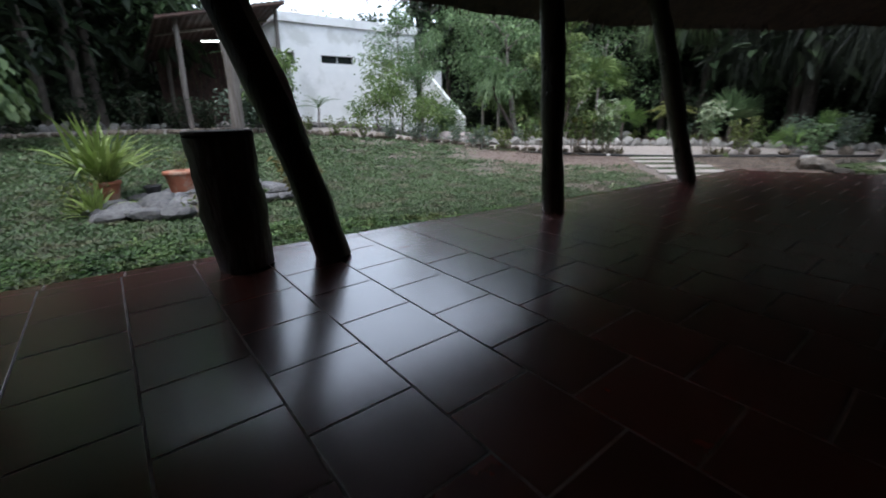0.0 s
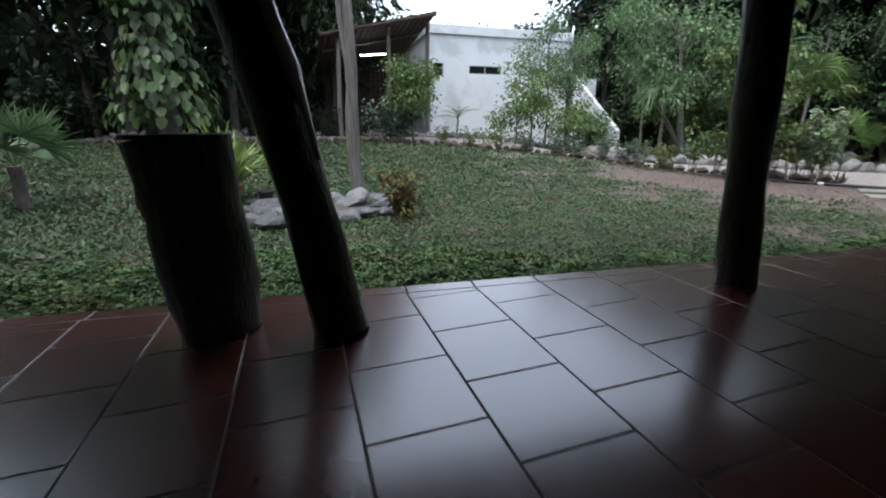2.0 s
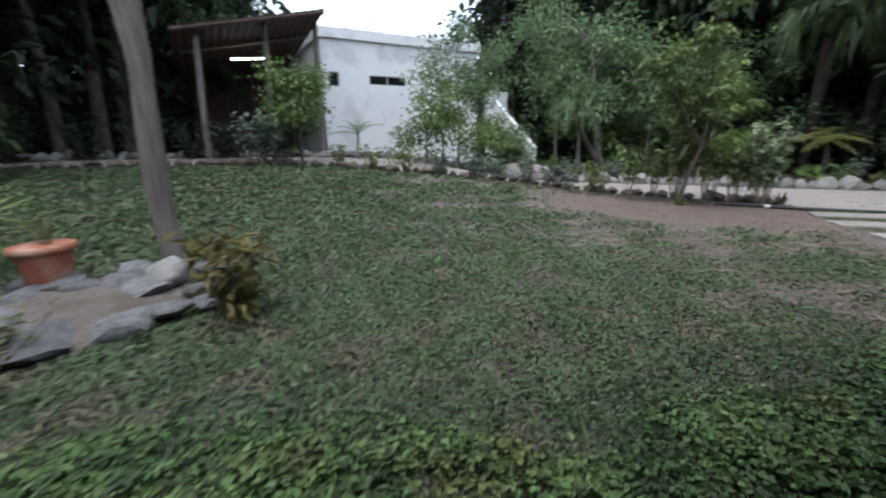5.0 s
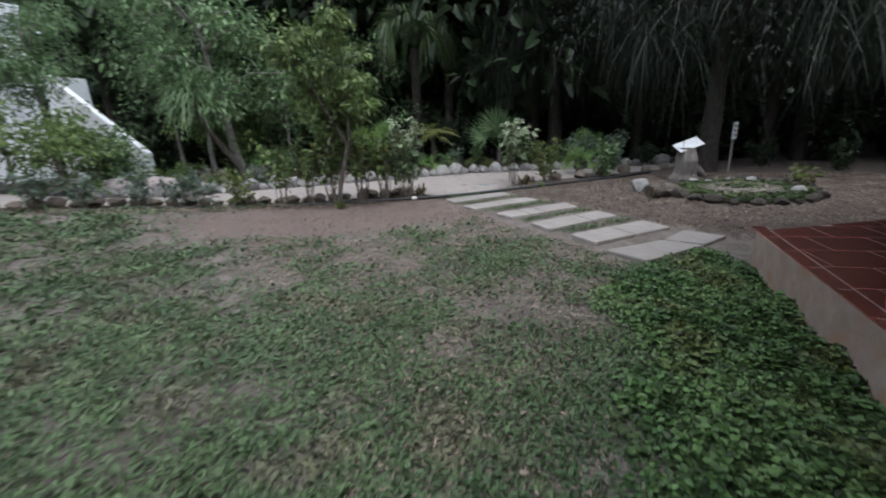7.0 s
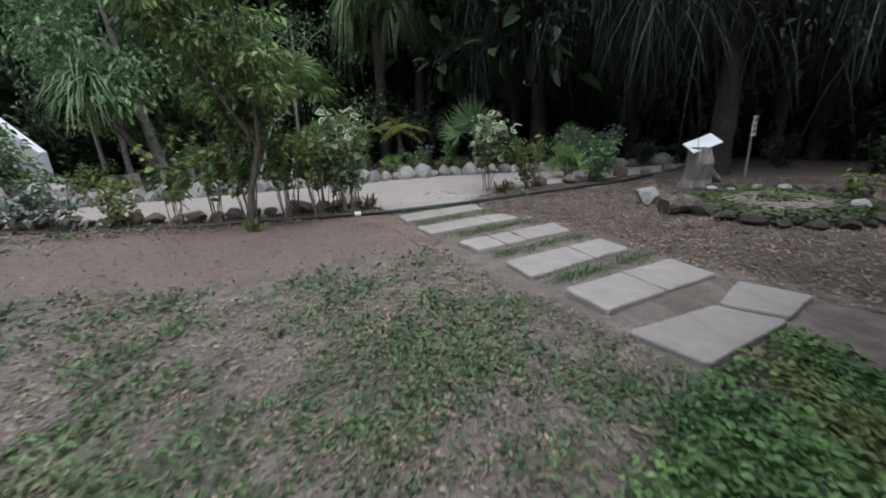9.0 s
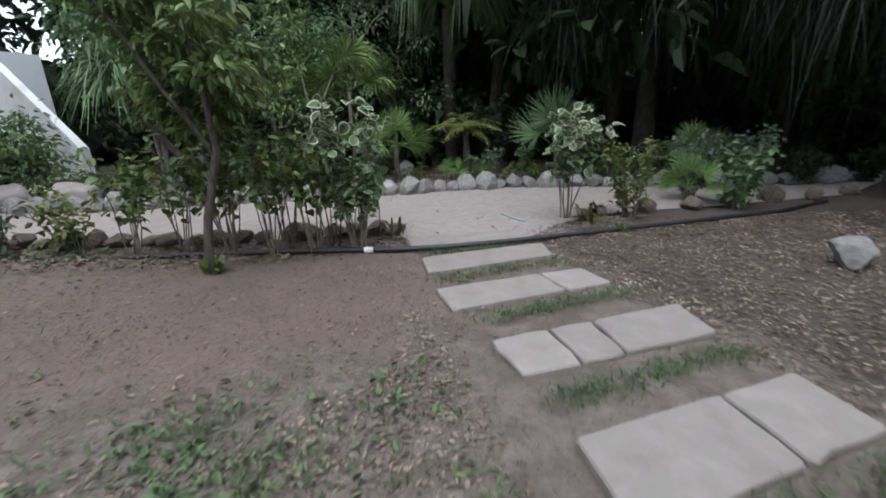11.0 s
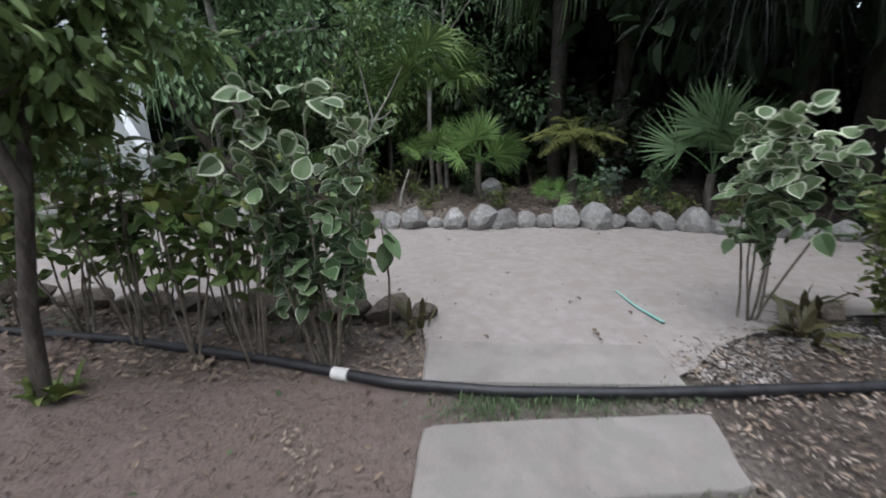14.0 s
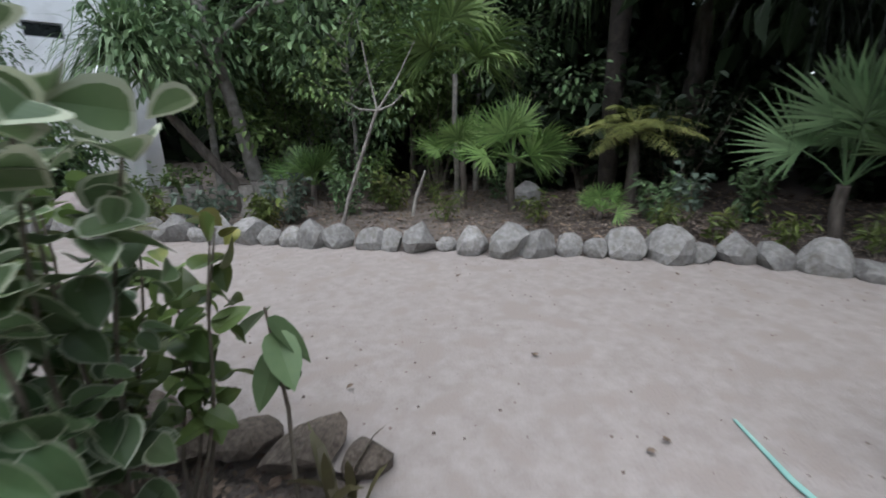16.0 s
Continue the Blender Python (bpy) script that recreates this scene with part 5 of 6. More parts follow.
make_tree("house_shrub", "dense green shrub before the white wall", at_ground(9.7, 17.0), 1.4, 1.1, 9, 0.04, 0.14, 1700, L_LIME, None, 0.5, 0.5, low=0.2, category="shrub", group="shrubs before the white house")
make_tree("house_shrub", "dense green shrub before the white wall", at_ground(11.8, 16.5), 1.5, 1.1, 9, 0.04, 0.14, 1700, L_LIME, None, 0.5, 0.5, low=0.2, category="shrub", group="shrubs before the white house")
feather_palm(at_ground(7.9, 19.0), 0.9, 12, 1.1, "young feathery palm beside the white house", 0.05, 0.2, 0.6, material=L_MID)
make_tree("house_shrub", "loose green shrub before the white stair wall", at_ground(13.6, 17.3), 1.7, 0.8, 11, 0.05, 0.15, 1700, L_MID, None, 0.5, 0.5, low=0.5, category="shrub", group="shrubs before the white house")
make_tree("slender_tree", "slender feathery green tree beside the house", at_ground(12.6, 17.6), 4.6, 1.2, 10, 0.06, 0.12, 3000, L_MID, M_PALEBARK, 0.55, 0.4, low=1.5, group="slender trees beside the house")
make_tree("slender_tree", "slender feathery green tree beside the house", at_ground(12.1, 18.7), 5.2, 1.4, 11, 0.06, 0.13, 3200, L_MID, M_PALEBARK, 0.6, 0.4, low=2.2, group="slender trees beside the house")
make_tree("slender_tree", "tall thin tree with a soft blue-green crown", at_ground(17.9, 18.9), 7.0, 2.0, 12, 0.08, 0.16, 4600, L_MID, M_PALEBARK, 0.9, 0.4, low=2.5, group="slender trees beside the house")
make_shrub("grey_leaf_bush", "wide grey-green bush beside the shed", at_ground(4.9, 18.7), 1.6, 1.3, 18, 0.2, 900, L_BLUE, group="bushes along the path", bare=0.3)
for x, y, h in ((2.6, 20.9, 1.3), (1.2, 21.3, 1.5), (-0.4, 21.3, 1.4), (3.6, 20.6, 1.2), (-2.2, 21, 1.6), (-4.2, 20.6, 1.7)):
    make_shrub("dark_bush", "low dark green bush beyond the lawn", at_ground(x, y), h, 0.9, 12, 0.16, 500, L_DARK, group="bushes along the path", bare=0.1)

# ---- hedge shrubs between the hose and the stones ----
var = make_shrub("variegated_shrub", "tall shrub with cream-edged green leaves on bare stems", at_ground(13.0, 7.85), 1.78, 0.5, 11, 0.115, 460, L_VAR, 0.72, bare=0.36, margin=L_CREAM, broad=True, group="variegated shrubs")
var2 = make_shrub("variegated_shrub", "tall shrub with cream-edged green leaves on bare stems", at_ground(15.42, 5.7), 1.62, 0.62, 7, 0.13, 300, L_VAR, 0.72, bare=0.58, margin=L_CREAM, broad=True, group="variegated shrubs")
hedge = [(12.75, 8.3, 1.35), (12.5, 8.75, 1.3), (12.3, 9.25, 1.45), (13.15, 8.35, 1.2), (12.85, 8.85, 1.3), (12.1, 9.8, 1.2), (12.55, 9.5, 1.15), (11.8, 10.3, 1.0), (13.3, 8.1, 1.0)]
for x, y, h in hedge:
    make_shrub("hedge_shrub", "dark green broad-leaved shrub on thin bare stems", at_ground(x, y), h * 1.22, 0.42, 7, 0.125, 145, L_HEDGE, 0.72, bare=0.46, broad=True, group="hedge shrubs beside the hose")
for x, y, h in [(11.45, 10.85, 0.75), (11.15, 11.3, 0.8), (10.8, 11.8, 0.7), (10.4, 12.4, 0.75), (9.9, 12.95, 0.7), (9.4, 13.5, 0.75), (8.8, 14.2, 0.7), (8.1, 15.1, 0.8), (7.4, 15.9, 0.8), (6.6, 16.9, 0.8)]:
    make_shrub("pale_hedge_plant", "low pale variegated plant beside the path stones", at_ground(x + rng.normal() * 0.1, y + 0.2), h, 0.42, 9, 0.11, 190, L_BLUE if rng.random() < 0.55 else L_YELLOW, 0.55, bare=0.3, group="pale plants along the stones")
tuft("gate_plant", "small plant with long pointed leaves beside the path entrance", at_ground(13.76, 7.76), 11, 0.42, 0.05, L_CORDY, "plant", 0.5, 0.45)
gp = thing("drooping_plant", "small plant with large drooping dark green leaves", "plant", at=at_ground(13.66, 7.95))
part("stem", Shape().tube([(0, 0, -0.05), (0.02, 0, 0.42), (0.0, 0.03, 0.86)], [0.012, 0.009, 0.005], 6), M_STEM, gp)
q = np.array([(0.0, 0.02, 0.82), (0.02, 0, 0.7), (0.0, 0.03, 0.85), (0.02, 0, 0.6), (0.01, 0.0, 0.77)])
dd = np.array([(0.5, -0.5, -0.8), (-0.6, -0.3, -0.7), (-0.2, 0.6, -0.5), (0.3, 0.6, -0.7), (-0.1, -0.7, -0.6)])
part("foliage", Shape().rounds(q, dd, np.array([(0, 0, 1.0)] * 5), 0.24, 0.13, 0.1, 0.1), L_VAR, gp)

# ---- right of the path's entrance ----
make_shrub("yellow_green_shrub", "small-leaved yellow-green shrub beside the hose", at_ground(15.75, 4.82), 1.2, 0.5, 16, 0.085, 700, L_YELLOW, 0.55, bare=0.25)
for x, y in ((15.85, 5.35), (15.3, 5.4)):
    tuft("cordyline", "dark red-green cordyline with strap leaves", at_ground(x, y), 22, 0.42, 0.06, L_CORDY, "plant", 0.65, 0.4, group="cordylines")
tuft("weed_sprout", "bright green weed beside the hose", at_ground(14.85, 4.9), 30, 0.2, 0.03, L_LIME, "weed", 0.6, 0.3)
for x, y, h in ((17.4, 3.9, 1.25), (18.4, 2.8, 1.2), (16.9, 3.3, 1.0)):
    make_shrub("path_shrub", "green shrub beside the sand path", at_ground(x, y), h, 0.55, 12, 0.12, 420, L_BLUE if h > 1.1 else L_MID, 0.6, bare=0.25, group="shrubs beside the path")
fan_palm(at_ground(17.0, 3.95), 0.25, 9, 0.45, "small fan palm beside the path", 0.05, droop=0.3)
fan_palm(at_ground(19.9, 3.6), 0.5, 9, 0.6, "fan palm at the forest's edge", 0.06)

# ---- the far bed ----
fan_palm(at_ground(18.9, 11.7), 0.85, 13, 0.62, "fan palm behind the stone border", 0.06)
fan_palm(at_ground(19.1, 10.75), 0.85, 14, 0.75, "full fan palm behind the stone border", 0.07)
fan_palm(at_ground(19.9, 6.6), 0.7, 11, 1.0, "large fan palm with stiff grey-green fronds", 0.07, droop=0.12, material=L_BLUEPALM, low=0.5)
fan_palm(at_ground(19.35, 9.25), 0.05, 9, 0.36, "tiny fan palm in the leaf litter", 0.04)
fan_palm(at_ground(17.3, 14.3), 0.4, 10, 0.6, "fan palm beside the grey tree", 0.06)
fan_palm(at_ground(19.6, 12.5), 2.45, 13, 1.15, "slender palm with a pale stem and arching fronds", 0.055, droop=0.9, material=L_LIME, bark=M_PALEBARK)
feather_palm(at_ground(20.8, 9.4), 1.3, 24, 1.1, "small yellow-green feathery palm at the forest's edge", 0.1, 0.3, 0.75, material=L_YPALM, bark=M_BARK)
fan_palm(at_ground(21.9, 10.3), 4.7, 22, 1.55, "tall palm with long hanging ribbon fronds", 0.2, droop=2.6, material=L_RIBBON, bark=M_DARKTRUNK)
# frond colour already holds the shade under the canopy
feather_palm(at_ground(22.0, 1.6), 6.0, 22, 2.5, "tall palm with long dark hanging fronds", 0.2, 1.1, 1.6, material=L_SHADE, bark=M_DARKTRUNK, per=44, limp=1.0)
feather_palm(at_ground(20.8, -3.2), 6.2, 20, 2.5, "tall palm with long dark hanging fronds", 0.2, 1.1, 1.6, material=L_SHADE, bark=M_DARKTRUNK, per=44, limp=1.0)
make_shrub("white_leaf_shrub", "small shrub with pale leaf clusters in the litter", at_ground(19.3, 8.1), 1.0, 0.28, 7, 0.1, 130, L_BLUE, 0.7, bare=0.5)
for x, y in ((18.9, 8.2), (19.1, 7.6), (19.2, 7.0), (19.5, 6.2), (19.0, 12.6), (17.9, 11.2), (18.6, 10.0)):
    make_shrub("low_yellow_plant", "low plant with narrow yellow-green leaves", at_ground(x, y), 0.5, 0.35, 8, 0.13, 110, L_YELLOW, 0.3, bare=0.3, group="low plants behind the stones")
sap = thing("bare_sapling", "bare pale forked sapling with few leaves", "sapling", at=at_ground(16.55, 12.15))
ss = Shape().tube([(0, 0, -0.05), (0.12, -0.08, 0.45), (0.36, -0.26, 1.2), (0.55, -0.38, 1.75)], [0.035, 0.03, 0.026, 0.022], 7)
for e in ((0.5, -0.1, 3.0), (1.15, -0.6, 2.7), (0.15, -0.05, 1.9), (0.9, -0.65, 2.0)):
    ss.tube([(0.55, -0.38, 1.72), ((0.55 + e[0]) / 2, (-0.38 + e[1]) / 2, (1.72 + e[2]) / 2 - 0.06), e], [0.02, 0.014, 0.006], 6, cap=False)
part("branch", ss, M_PALEBARK, sap, smooth=True)
part("foliage", clumped(np.array([(0.1, 0.0, 2.0), (-0.2, 0.2, 2.1), (0.5, 0.0, 2.9), (0.1, 0.1, 2.5)]), 0.35, 240, 0.1, 0.45), L_LIME, sap)
second = single("broken_branch", Shape().tube([(0, 0, -0.03), (0.15, 0.05, 0.3), (0.35, 0.0, 0.75)], [0.035, 0.03, 0.02], 7), M_PALEBARK, "short pale broken branch standing in litter", "branch", at=at_ground(17.8, 11.9), smooth=True)
block = single("stone_block", blob(0.34, 71, 0.8, 3), M_ROCK, "grey cut stone block behind the border", "stone", at=at_ground(19.75, 10.95, 0.2))

# the grey tree with cut roots, the dracaena and the boulders
make_tree("grey_tree", "leaning grey-trunked tree with a high airy crown", at_ground(16.6, 15.1), 5.4, 2.2, 12, 0.17, 0.18, 4200, L_MID, M_PALEBARK, 0.9, 0.45, (-0.7, 0.3))
make_tree("grey_tree", "second thin grey tree beside the leaning one", at_ground(16.0, 15.7), 5.0, 1.4, 9, 0.09, 0.16, 2200, L_MID, M_PALEBARK, 0.7, 0.45, (0.35, 0.2))
for x, y, s in ((16.3, 14.5, 0.3), (16.0, 14.3, 0.26), (16.75, 14.5, 0.25), (15.3, 14.9, 0.3), (15.0, 15.2, 0.24)):
    st = thing("cut_stump", "short cut stump with a brown broken top", "stump", at=at_ground(x, y), group="stumps round the grey tree")
    part("wood", Shape().tube([(0, 0, -0.05), (0.02, 0, 0.2), (0.0, 0.02, 0.42 + s * 0.5)], [s * 0.75, s * 0.6, s * 0.5], 10, rough=0.12), M_PALEBARK, st)
    part("cut_top", Shape().tube([(0, 0.02, 0.43 + s * 0.5), (0, 0.02, 0.45 + s * 0.5)], [s * 0.42, s * 0.36], 10), M_LOG, st, "brown cut face")
drac = thing("dracaena", "dracaena with a mop of long thin hanging leaves", "dracaena", at=at_ground(14.75, 14.9))
part("stem", Shape().tube([(1.3, -0.3, -0.05), (1.15, -0.25, 0.6), (0.7, -0.1, 1.3), (0.2, 0, 2.1), (0, 0, 2.75)], [0.11, 0.1, 0.085, 0.07, 0.06], 9, rough=0.05), M_BARK, drac, smooth=True)
n = 560
a, el = rng.uniform(0, 6.28, n), rng.uniform(-0.2, 1.5, n)
part("foliage", Shape().blades(np.tile((0, 0, 2.8), (n, 1)) + rng.normal(size=(n, 3)) * 0.12, np.c_[np.cos(a) * np.cos(el), np.sin(a) * np.cos(el), np.sin(el)], np.tile((0, 0, 1.0), (n, 1)), rng.uniform(0.75, 1.3, n), 0.034, rng.uniform(0.35, 1.1, n)), L_BLUEPALM, drac)
for x, y, s in ((13.75, 15.7, 0.55), (13.05, 16.3, 0.45)):
    single("boulder", blob(s, 80 + int(s * 10), 0.8, 3), M_BOULDER, "rounded pinkish grey boulder beyond the path", "boulder", at=at_ground(x, y, s * 0.45), group="boulders beyond the path", smooth=True)
lou = thing("louvred_screen", "dark grey louvred metal screen beside the house", "screen", at=(21.2, 20.6, 0.0), rz=-12)
for k in range(9):
    part("slat", Shape().box(-1.3, 1.3, -0.03, 0.03, 0.75 + k * 0.19, 0.85 + k * 0.19), M_LOUVRE, lou)
for x in (-1.33, 1.33):
    part("post", Shape().box(x - 0.04, x + 0.04, -0.05, 0.05, -0.05, 2.55), M_LOUVRE, lou)

# ---- the planted mound with stump and signs ----
mound = thing("planted_mound", "low grassy mound ringed with dark stones", "bed", at=(13.85, 0.95, 0))
part("soil", Shape().tube([(0, 0, -0.1), (0, 0, 0.06), (0, 0, 0.13)], [1.0, 0.9, 0.4], 24), soil_material(), mound, smooth=True)
mound.scale = (1.5, 1.25, 1)
mound.rotation_euler[2] = radians(-22)
mk = [blob(1.0, 30 + k, 0.7, 2).mesh("stone", M_MOSSY) for k in range(4)]
mring = thing("mound_stones", "dark uneven stones round the planted mound", "stone border", at=(13.85, 0.95, 0), rz=-22, group="stone borders")
for k in range(24):
    a = k * math.pi / 12
    o = new("stone", mk[k % 4])
    o.parent = mring
    w = rng.uniform(0.09, 0.2)
    o.matrix_basis = pose(1.55 * math.cos(a), 1.28 * math.sin(a), w * 0.4, 0, 0, rng.uniform(0, 360)) @ Matrix.Diagonal((w * 1.2, w, w * 0.9, 1))
n = 12000
r, a = np.sqrt(rng.random(n)), rng.uniform(0, 6.28, n)
lx, ly = 1.45 * r * np.cos(a), 1.18 * r * np.sin(a)
cm, sm = math.cos(radians(-22)), math.sin(radians(-22))
pm = np.c_[13.85 + lx * cm - ly * sm, 0.95 + lx * sm + ly * cm, 0.12 - 0.07 * r]
a = rng.uniform(0, 6.28, n)
ln = rng.uniform(0.05, 0.12, n)
single("mound_weeds", Shape().ovals(pm, np.c_[np.cos(a), np.sin(a), rng.uniform(0, 0.8, n)], np.tile((0, 0, 1.0), (n, 1)), ln, ln * 0.5, 0.15, 0.2), L_MOUND, "low green weeds on the planted mound", "weeds", kind="stuff")
stump = thing("tree_stump", "weathered split tree stump holding a white board", "stump", at=(16.0, 1.4, 0))
part("wood", Shape().tube([(0.08, 0, -0.05), (0.02, 0, 0.2), (-0.08, 0.02, 0.5), (-0.05, 0.02, 0.78)], [0.36, 0.27, 0.24, 0.2], 12, rough=0.12), M_TIMBER, stump)
part("root", Shape().tube([(0.2, -0.25, 0.25), (0.45, -0.5, 0.08), (0.7, -0.7, -0.03)], [0.12, 0.09, 0.05], 8, rough=0.08), M_TIMBER, stump)
board = single("sign_board", Shape().box(-0.29, 0.29, -0.19, 0.19, -0.012, 0.012), M_SIGN, "white blank sign board lying tilted on the stump", "sign", at=(15.98, 1.4, 0.87))
board.matrix_world = Matrix.Translation((15.92, 1.42, 0.86)) @ Vector((-0.5, 0.2, 0.84)).to_track_quat('Z', 'Y').to_matrix().to_4x4() @ Matrix.Rotation(radians(38), 4, 'Z')
sg = thing("small_sign", "small white sign with dark marks on a stake", "sign", at=(17.2, 0.02, 0), rz=145)
part("stake", Shape().box(-0.02, 0.02, -0.02, 0.02, -0.05, 1.0), M_TIMBER, sg)
part("panel", Shape().box(-0.18, 0.18, 0.02, 0.035, 0.9, 1.34), M_SIGN, sg, "white panel")
for x, z, w in ((0.0, 1.24, 0.12), (0.03, 1.12, 0.1), (-0.02, 1.0, 0.1)):
    part("mark", Shape().box(x - w, x + w * 0.6, 0.036, 0.039, z - 0.025, z + 0.025), M_INK, sg)
    part("mark", Shape().box(x - w, x + w * 0.6, 0.014, 0.019, z - 0.025, z + 0.025), M_INK, sg)
log = thing("fallen_log", "short dark hollow log lying beside the mound", "log", at=(13.3, 2.5, 0.11), rz=-65)
part("wood", Shape().tube([(-0.3, 0, 0), (0, 0.03, 0.02), (0.3, 0, -0.01)], [0.13, 0.15, 0.12], 12, rough=0.08), M_LOG, log)
single("mossy_stone", blob(0.24, 44, 0.8, 3), M_ROCK, "pale mossy stone beside the mound", "stone", at=(14.05, 2.78, 0.12))

# ---- bits on the path ----
strip = single("plastic_strip", Shape().prism([(14.9, 6.225), (14.925, 6.21), (15.12, 6.465), (15.385, 6.72), (15.375, 6.73), (15.095, 6.48)], 0.035, 0.042, 0.001), M_TURQ, "turquoise plastic strip lying on the sand path", "strip")
for k, (x, y) in enumerate(((15.0, 6.9), (14.87, 6.97), (14.92, 6.46), (15.17, 6.17), (13.9, 7.17), (14.4, 6.54), (14.36, 6.5), (17.43, 7.57), (15.23, 7.81), (16.0, 9.2), (14.2, 8.4), (14.44, 6.58))):
    a = rng.uniform(0, 6.28)
    single("dry_leaf", Shape().ovals(np.array([(0, 0, 0.0), (0, 0, 0.004)]), np.array([(math.cos(a), math.sin(a), 0.25), (math.cos(a + 0.5), math.sin(a + 0.5), 0.1)]), np.array([(0, 0, 1.0)] * 2), 0.048, 0.022, 0.5, -0.2), M_DRY, "curled brown dry leaf on the sand", "leaf", at=(x, y, 0.036), group="dry leaves on the path")
gaps = [((12.36, 6.55), (13.38, 5.40)), ((11.66, 5.88), (12.74, 4.7)), ((13.02, 7.05), (14.08, 5.88)), ((10.9, 5.12), (11.9, 4.05)), ((10.12, 4.56), (11.1, 3.45))]
grass = Shape()
for (xa, ya), (xb, yb) in gaps:
    q = 840
    u = np.repeat(rng.uniform(0.02, 0.98, q // 12), 12)
    p = np.c_[xa + (xb - xa) * u, ya + (yb - ya) * u, np.zeros(q)] + rng.normal(size=(q, 3)) * (0.07, 0.07, 0)
    a, el = rng.uniform(0, 6.28, q), rng.uniform(0.4, 1.5, q)
    grass.blades(p, np.c_[np.cos(a) * np.cos(el), np.sin(a) * np.cos(el), np.sin(el)], np.tile((0, 0, 1.0), (q, 1)), rng.uniform(0.04, 0.1, q), 0.008, 0.4)
single("slab_grass", grass, L_GRASS, "short grass growing between the stepping slabs", "grass", kind="stuff")
for x, y, h in ((13.7, 16.6, 0.8), (14.5, 16.3, 0.7), (12.9, 17.0, 1.2), (15.6, 16.4, 0.8)):
    make_shrub("wall_shrub", "leafy green shrub before the white stair wall", at_ground(x, y), h, 0.7, 12, 0.14, 480, L_LIME, 0.45, bare=0.1, group="shrubs before the stair wall")

# ---- leafy middle ground beyond the path ----
airy = make_tree("leafy_tree", "airy small-leaved green tree beyond the path", at_ground(18.4, 14.4), 3.9, 1.5, 12, 0.06, 0.12, 3600, L_MID, M_PALEBARK, 0.62, 0.42, low=0.9, group="leafy trees beyond the path")
lush = make_tree("leafy_tree", "bright leafy green tree beyond the path", at_ground(17.6, 16.6), 3.4, 1.4, 12, 0.06, 0.16, 3000, L_LIME, M_BARK, 0.6, 0.5, low=0.6, group="leafy trees beyond the path")
for src, x, y, s in ((lush, 19.9, 14.2, 1.1), (airy, 20.8, 13.0, 1.25), (airy, 18.9, 17.2, 1.3), (lush, 21.2, 15.6, 1.35)):
    copy_thing(src, pose(*at_ground(x, y), 0, 0, rng.uniform(0, 360)) @ Matrix.Scale(s, 4))
for x, y, h, m in ((15.1, 13.4, 0.7, L_BLUE), (15.6, 12.9, 0.6, L_YELLOW), (16.2, 13.2, 0.8, L_BLUE), (17.2, 12.9, 0.8, L_MID), (18.0, 12.6, 0.7, L_YELLOW), (18.3, 13.5, 1.1, L_LIME), (20.2, 11.8, 1.0, L_MID), (16.9, 15.6, 1.0, L_LIME), (14.4, 14.4, 0.6, L_YELLOW), (19.9, 8.6, 0.7, L_MID), (20.6, 7.6, 0.9, L_MID), (20.2, 5.6, 0.9, L_LIME), (19.9, 4.6, 0.8, L_MID), (20.7, 2.9, 0.9, L_MID), (19.6, 1.7, 0.8, L_DARK), (20.2, 0.4, 0.8, L_DARK), (18.8, -1.4, 0.9, L_DARK), (17.4, -2.6, 0.8, L_DARK), (16.2, -3.4, 0.9, L_DARK)):
    make_shrub("undergrowth_shrub", "leafy undergrowth shrub in the litter" if m is not L_BLUE else "pale leafy undergrowth shrub in the litter", at_ground(x, y), h, 0.5, 11, 0.13, 320, m, 0.45, bare=0.15, group="undergrowth")
make_shrub("mound_shrub", "small yellow-green plant on the mound", (14.0, -0.2, 0.08), 0.45, 0.3, 7, 0.13, 60, L_YELLOW, 0.5, bare=0.3)
for x, y, s in ((14.9, 1.5, 0.1), (14.75, 1.25, 0.07), (15.0, 0.75, 0.11), (14.9, 0.35, 0.12), (13.3, 0.15, 0.14)):
    single("pale_stone", blob(s, 50 + int(s * 100), 0.6, 2), M_ROCK, "small pale stone on the planted mound", "stone", at=(x, y, 0.12), group="pale stones on the mound")
n = 900
x, y = rng.uniform(13.5, 18.6, n), rng.uniform(4, 13, n)
k = (y > 7.9 - (x - 13.9) * 1.2) & (y < 8.75 - (x - 17.4) * 1.62)
x, y = x[k], y[k]
s = rng.uniform(0.004, 0.013, len(x))
pebble = np.array([(1, 0, 0), (0, 1, 0), (-1, 0, 0), (0, -1, 0), (0, 0, 0.7), (0, 0, -0.5)])
v = pebble[None] * s[:, None, None] * rng.uniform(0.6, 1.3, (len(x), 6, 1)) + np.c_[x, y, np.full(len(x), 0.028)][:, None]
f = np.array([(0, 1, 4), (1, 2, 4), (2, 3, 4), (3, 0, 4), (1, 0, 5), (2, 1, 5), (3, 2, 5), (0, 3, 5)])
single("path_pebbles", Shape().add(v.reshape(-1, 3), (np.arange(len(x))[:, None, None] * 6 + f).reshape(-1, 3)), M_CLOD, "fine pebbles and crumbs on the sand path", "pebbles", kind="stuff")

n = 13000
x, y = rng.uniform(8.5, 14, n), rng.uniform(4.5, 12, n)
u = np.hypot(((x - 11.2) * 0.545 - (y - 8.4) * 0.839) / 3.4, ((x - 11.2) * 0.839 + (y - 8.4) * 0.545) / 1.9)
k = (u < 1.1) & (rng.random(n) < 1.2 - u * 0.7)
x, y = x[k], y[k]
s = rng.uniform(0.004, 0.011, len(x)) * np.exp(rng.normal(size=len(x)) * 0.3)
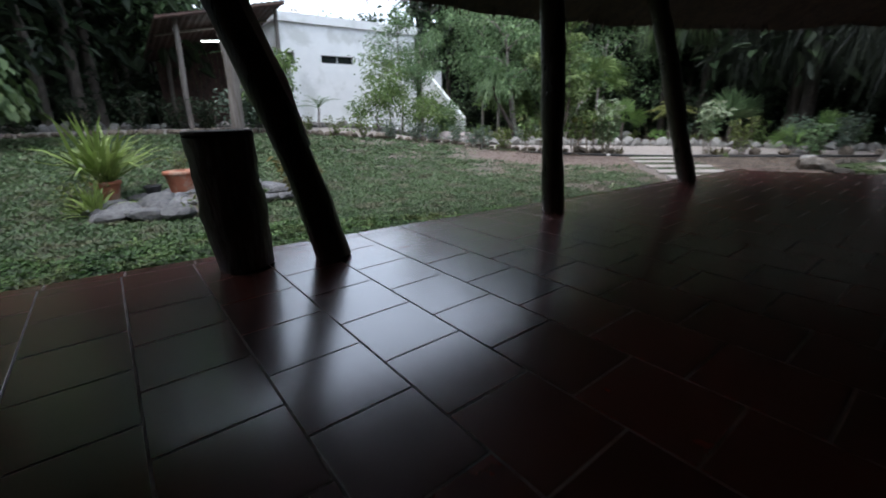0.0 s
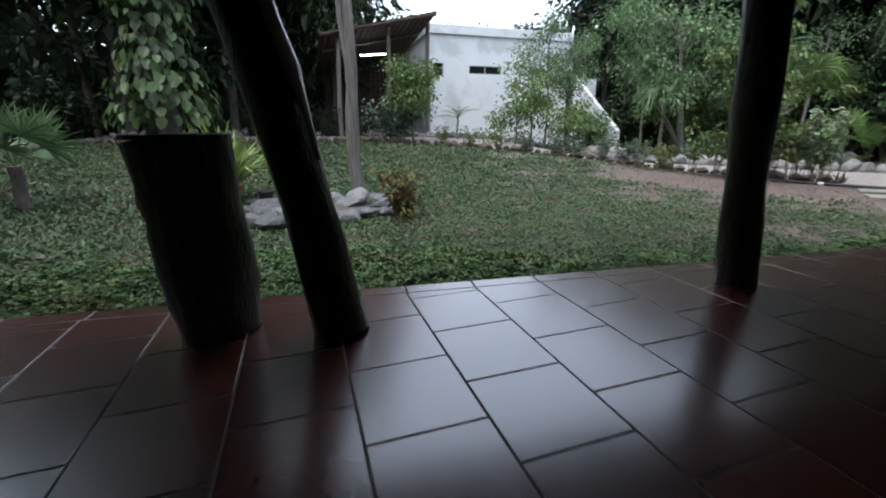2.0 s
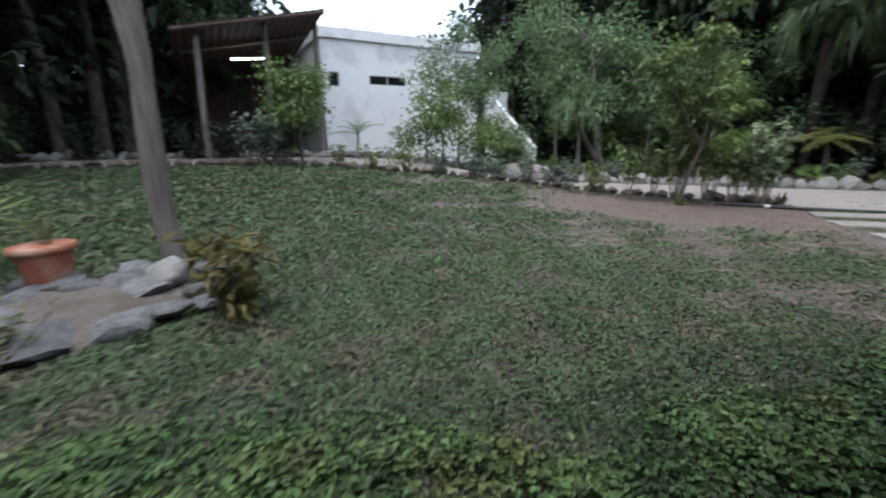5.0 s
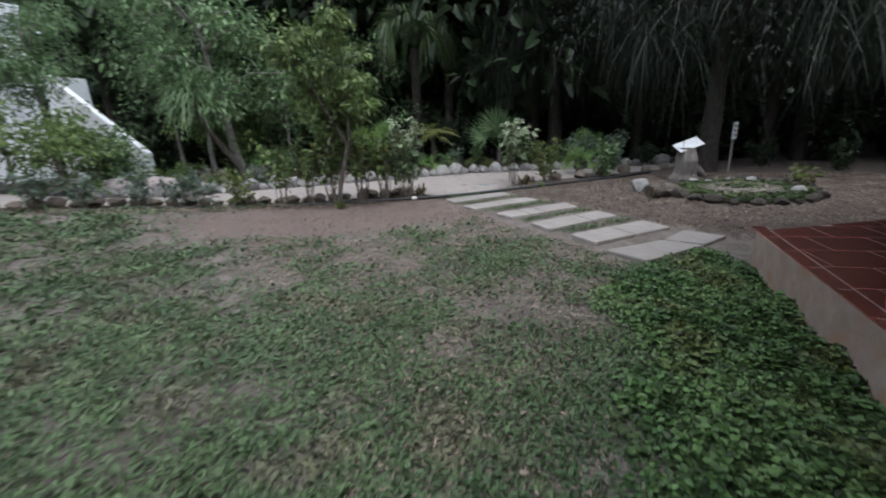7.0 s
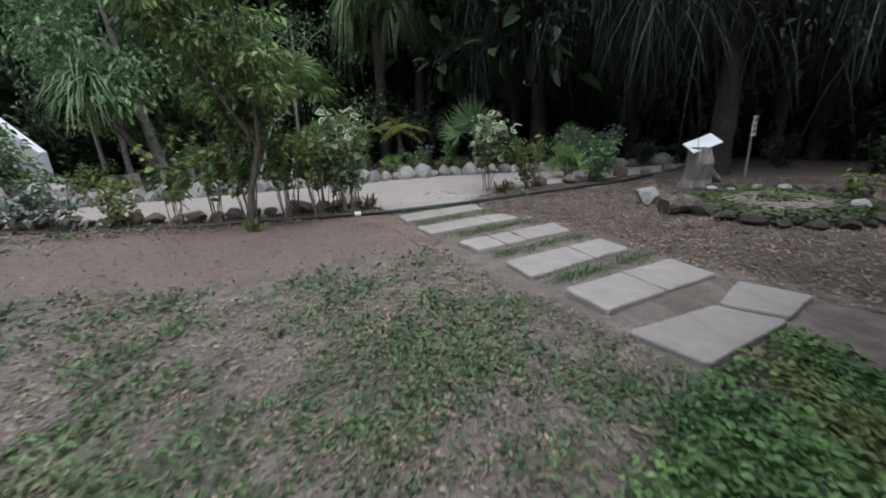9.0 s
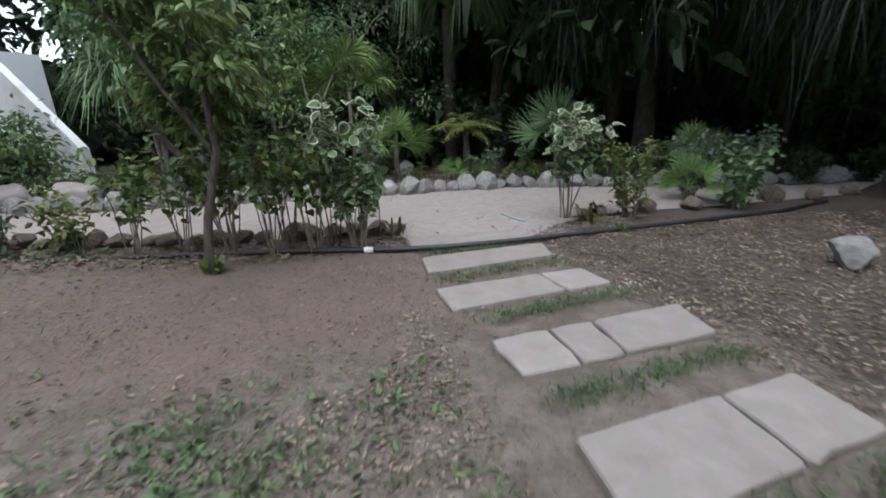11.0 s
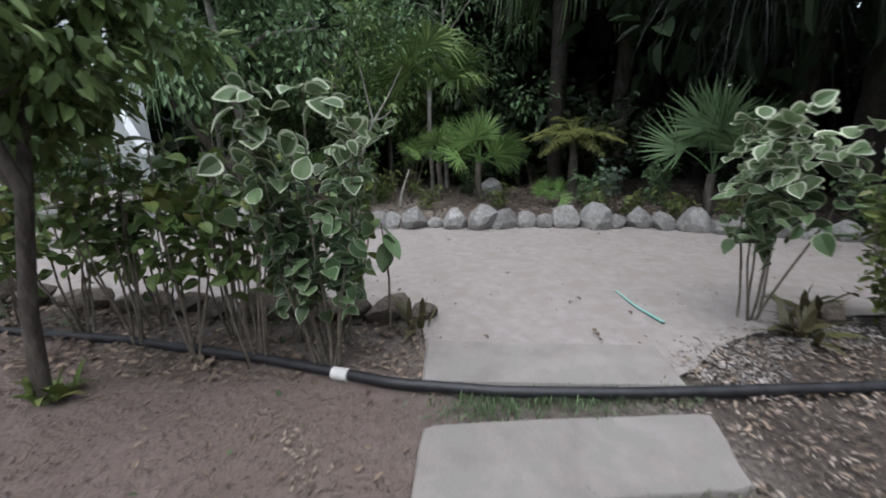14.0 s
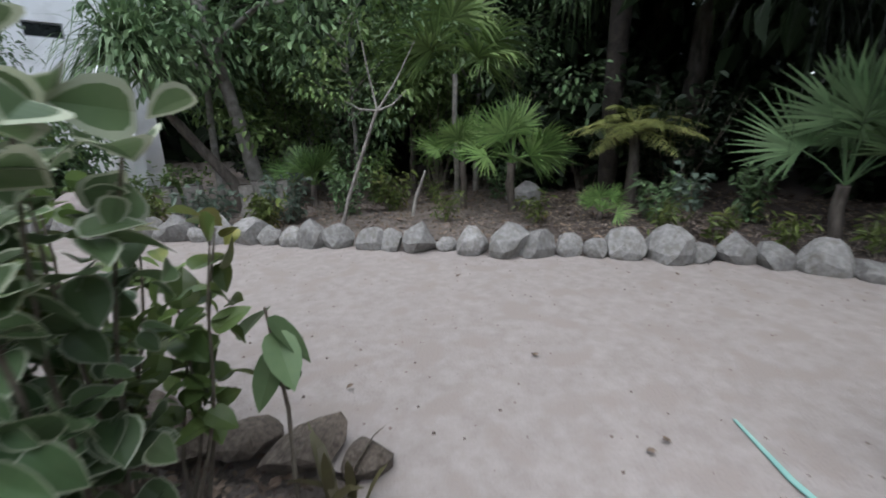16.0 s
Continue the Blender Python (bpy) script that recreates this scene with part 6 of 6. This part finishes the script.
octa = np.array([(1, 0, 0), (0, 1, 0), (-1, 0, 0), (0, -1, 0), (0, 0, 0.7), (0, 0, -0.5)])
v = octa[None] * s[:, None, None] * rng.uniform(0.6, 1.3, (len(x), 6, 1)) + np.c_[x, y, gz(x, y) - 0.004][:, None]
f = np.array([(0, 1, 4), (1, 2, 4), (2, 3, 4), (3, 0, 4), (1, 0, 5), (2, 1, 5), (3, 2, 5), (0, 3, 5)])
single("soil_clods", Shape().add(v.reshape(-1, 3), (np.arange(len(x))[:, None, None] * 6 + f).reshape(-1, 3)), M_CLOD, "small reddish brown clods of earth", "soil", kind="stuff")


def hanging_tree(at, height, reach, label):
    """A large tree, coloured near black for forest shade, whose branches trail long thin hanging leaves."""
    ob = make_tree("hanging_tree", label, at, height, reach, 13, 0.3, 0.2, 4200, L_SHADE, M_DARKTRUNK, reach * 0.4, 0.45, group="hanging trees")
    q, per = 75, 30
    a, r = rng.uniform(0, 6.28, q), reach * np.sqrt(rng.random(q))
    c = np.c_[r * np.cos(a), r * np.sin(a), height * rng.uniform(0.5, 0.85, q) - 0.1 * r]
    m = q * per
    p = np.repeat(c, per, 0) + rng.normal(size=(m, 3)) * (0.2, 0.2, 0.25)
    d = rng.normal(size=(m, 3)) * (0.4, 0.4, 0.2) - np.array((0, 0, 0.55))
    size = np.repeat(rng.uniform(0.6, 1.6, q), per) * rng.uniform(0.6, 1.15, m)
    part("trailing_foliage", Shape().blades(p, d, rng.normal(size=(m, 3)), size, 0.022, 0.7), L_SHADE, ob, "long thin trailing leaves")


hanging_tree(at_ground(17.9, 0.35), 6.6, 3.4, "large dark tree with trailing leaves behind the stump")
hanging_tree(at_ground(21.4, 4.6), 7.0, 3.0, "large dark tree with trailing leaves at the forest's edge")
hanging_tree(at_ground(18.6, -5.2), 7.0, 3.4, "large dark tree with trailing leaves beyond the mound")

# ---- green growth behind the far stone border ----
for x, y, h, m in ((18.8, 15.0, 2.6, L_MID), (20.3, 13.8, 2.9, L_LIME), (17.9, 16.2, 2.4, L_LIME), (21.2, 12.4, 2.7, L_DARK), (22.4, 11.0, 2.8, L_DARK), (21.6, 8.9, 2.2, L_DARK)):
    make_shrub("tall_bush", "tall loose green bush behind the stone border", at_ground(x, y), h, 1.1, 14, 0.17, 620, m, 0.5, bare=0.3, group="tall bushes behind the border")

# ---- the many pieces of the floor ----
build_tiles(floor)
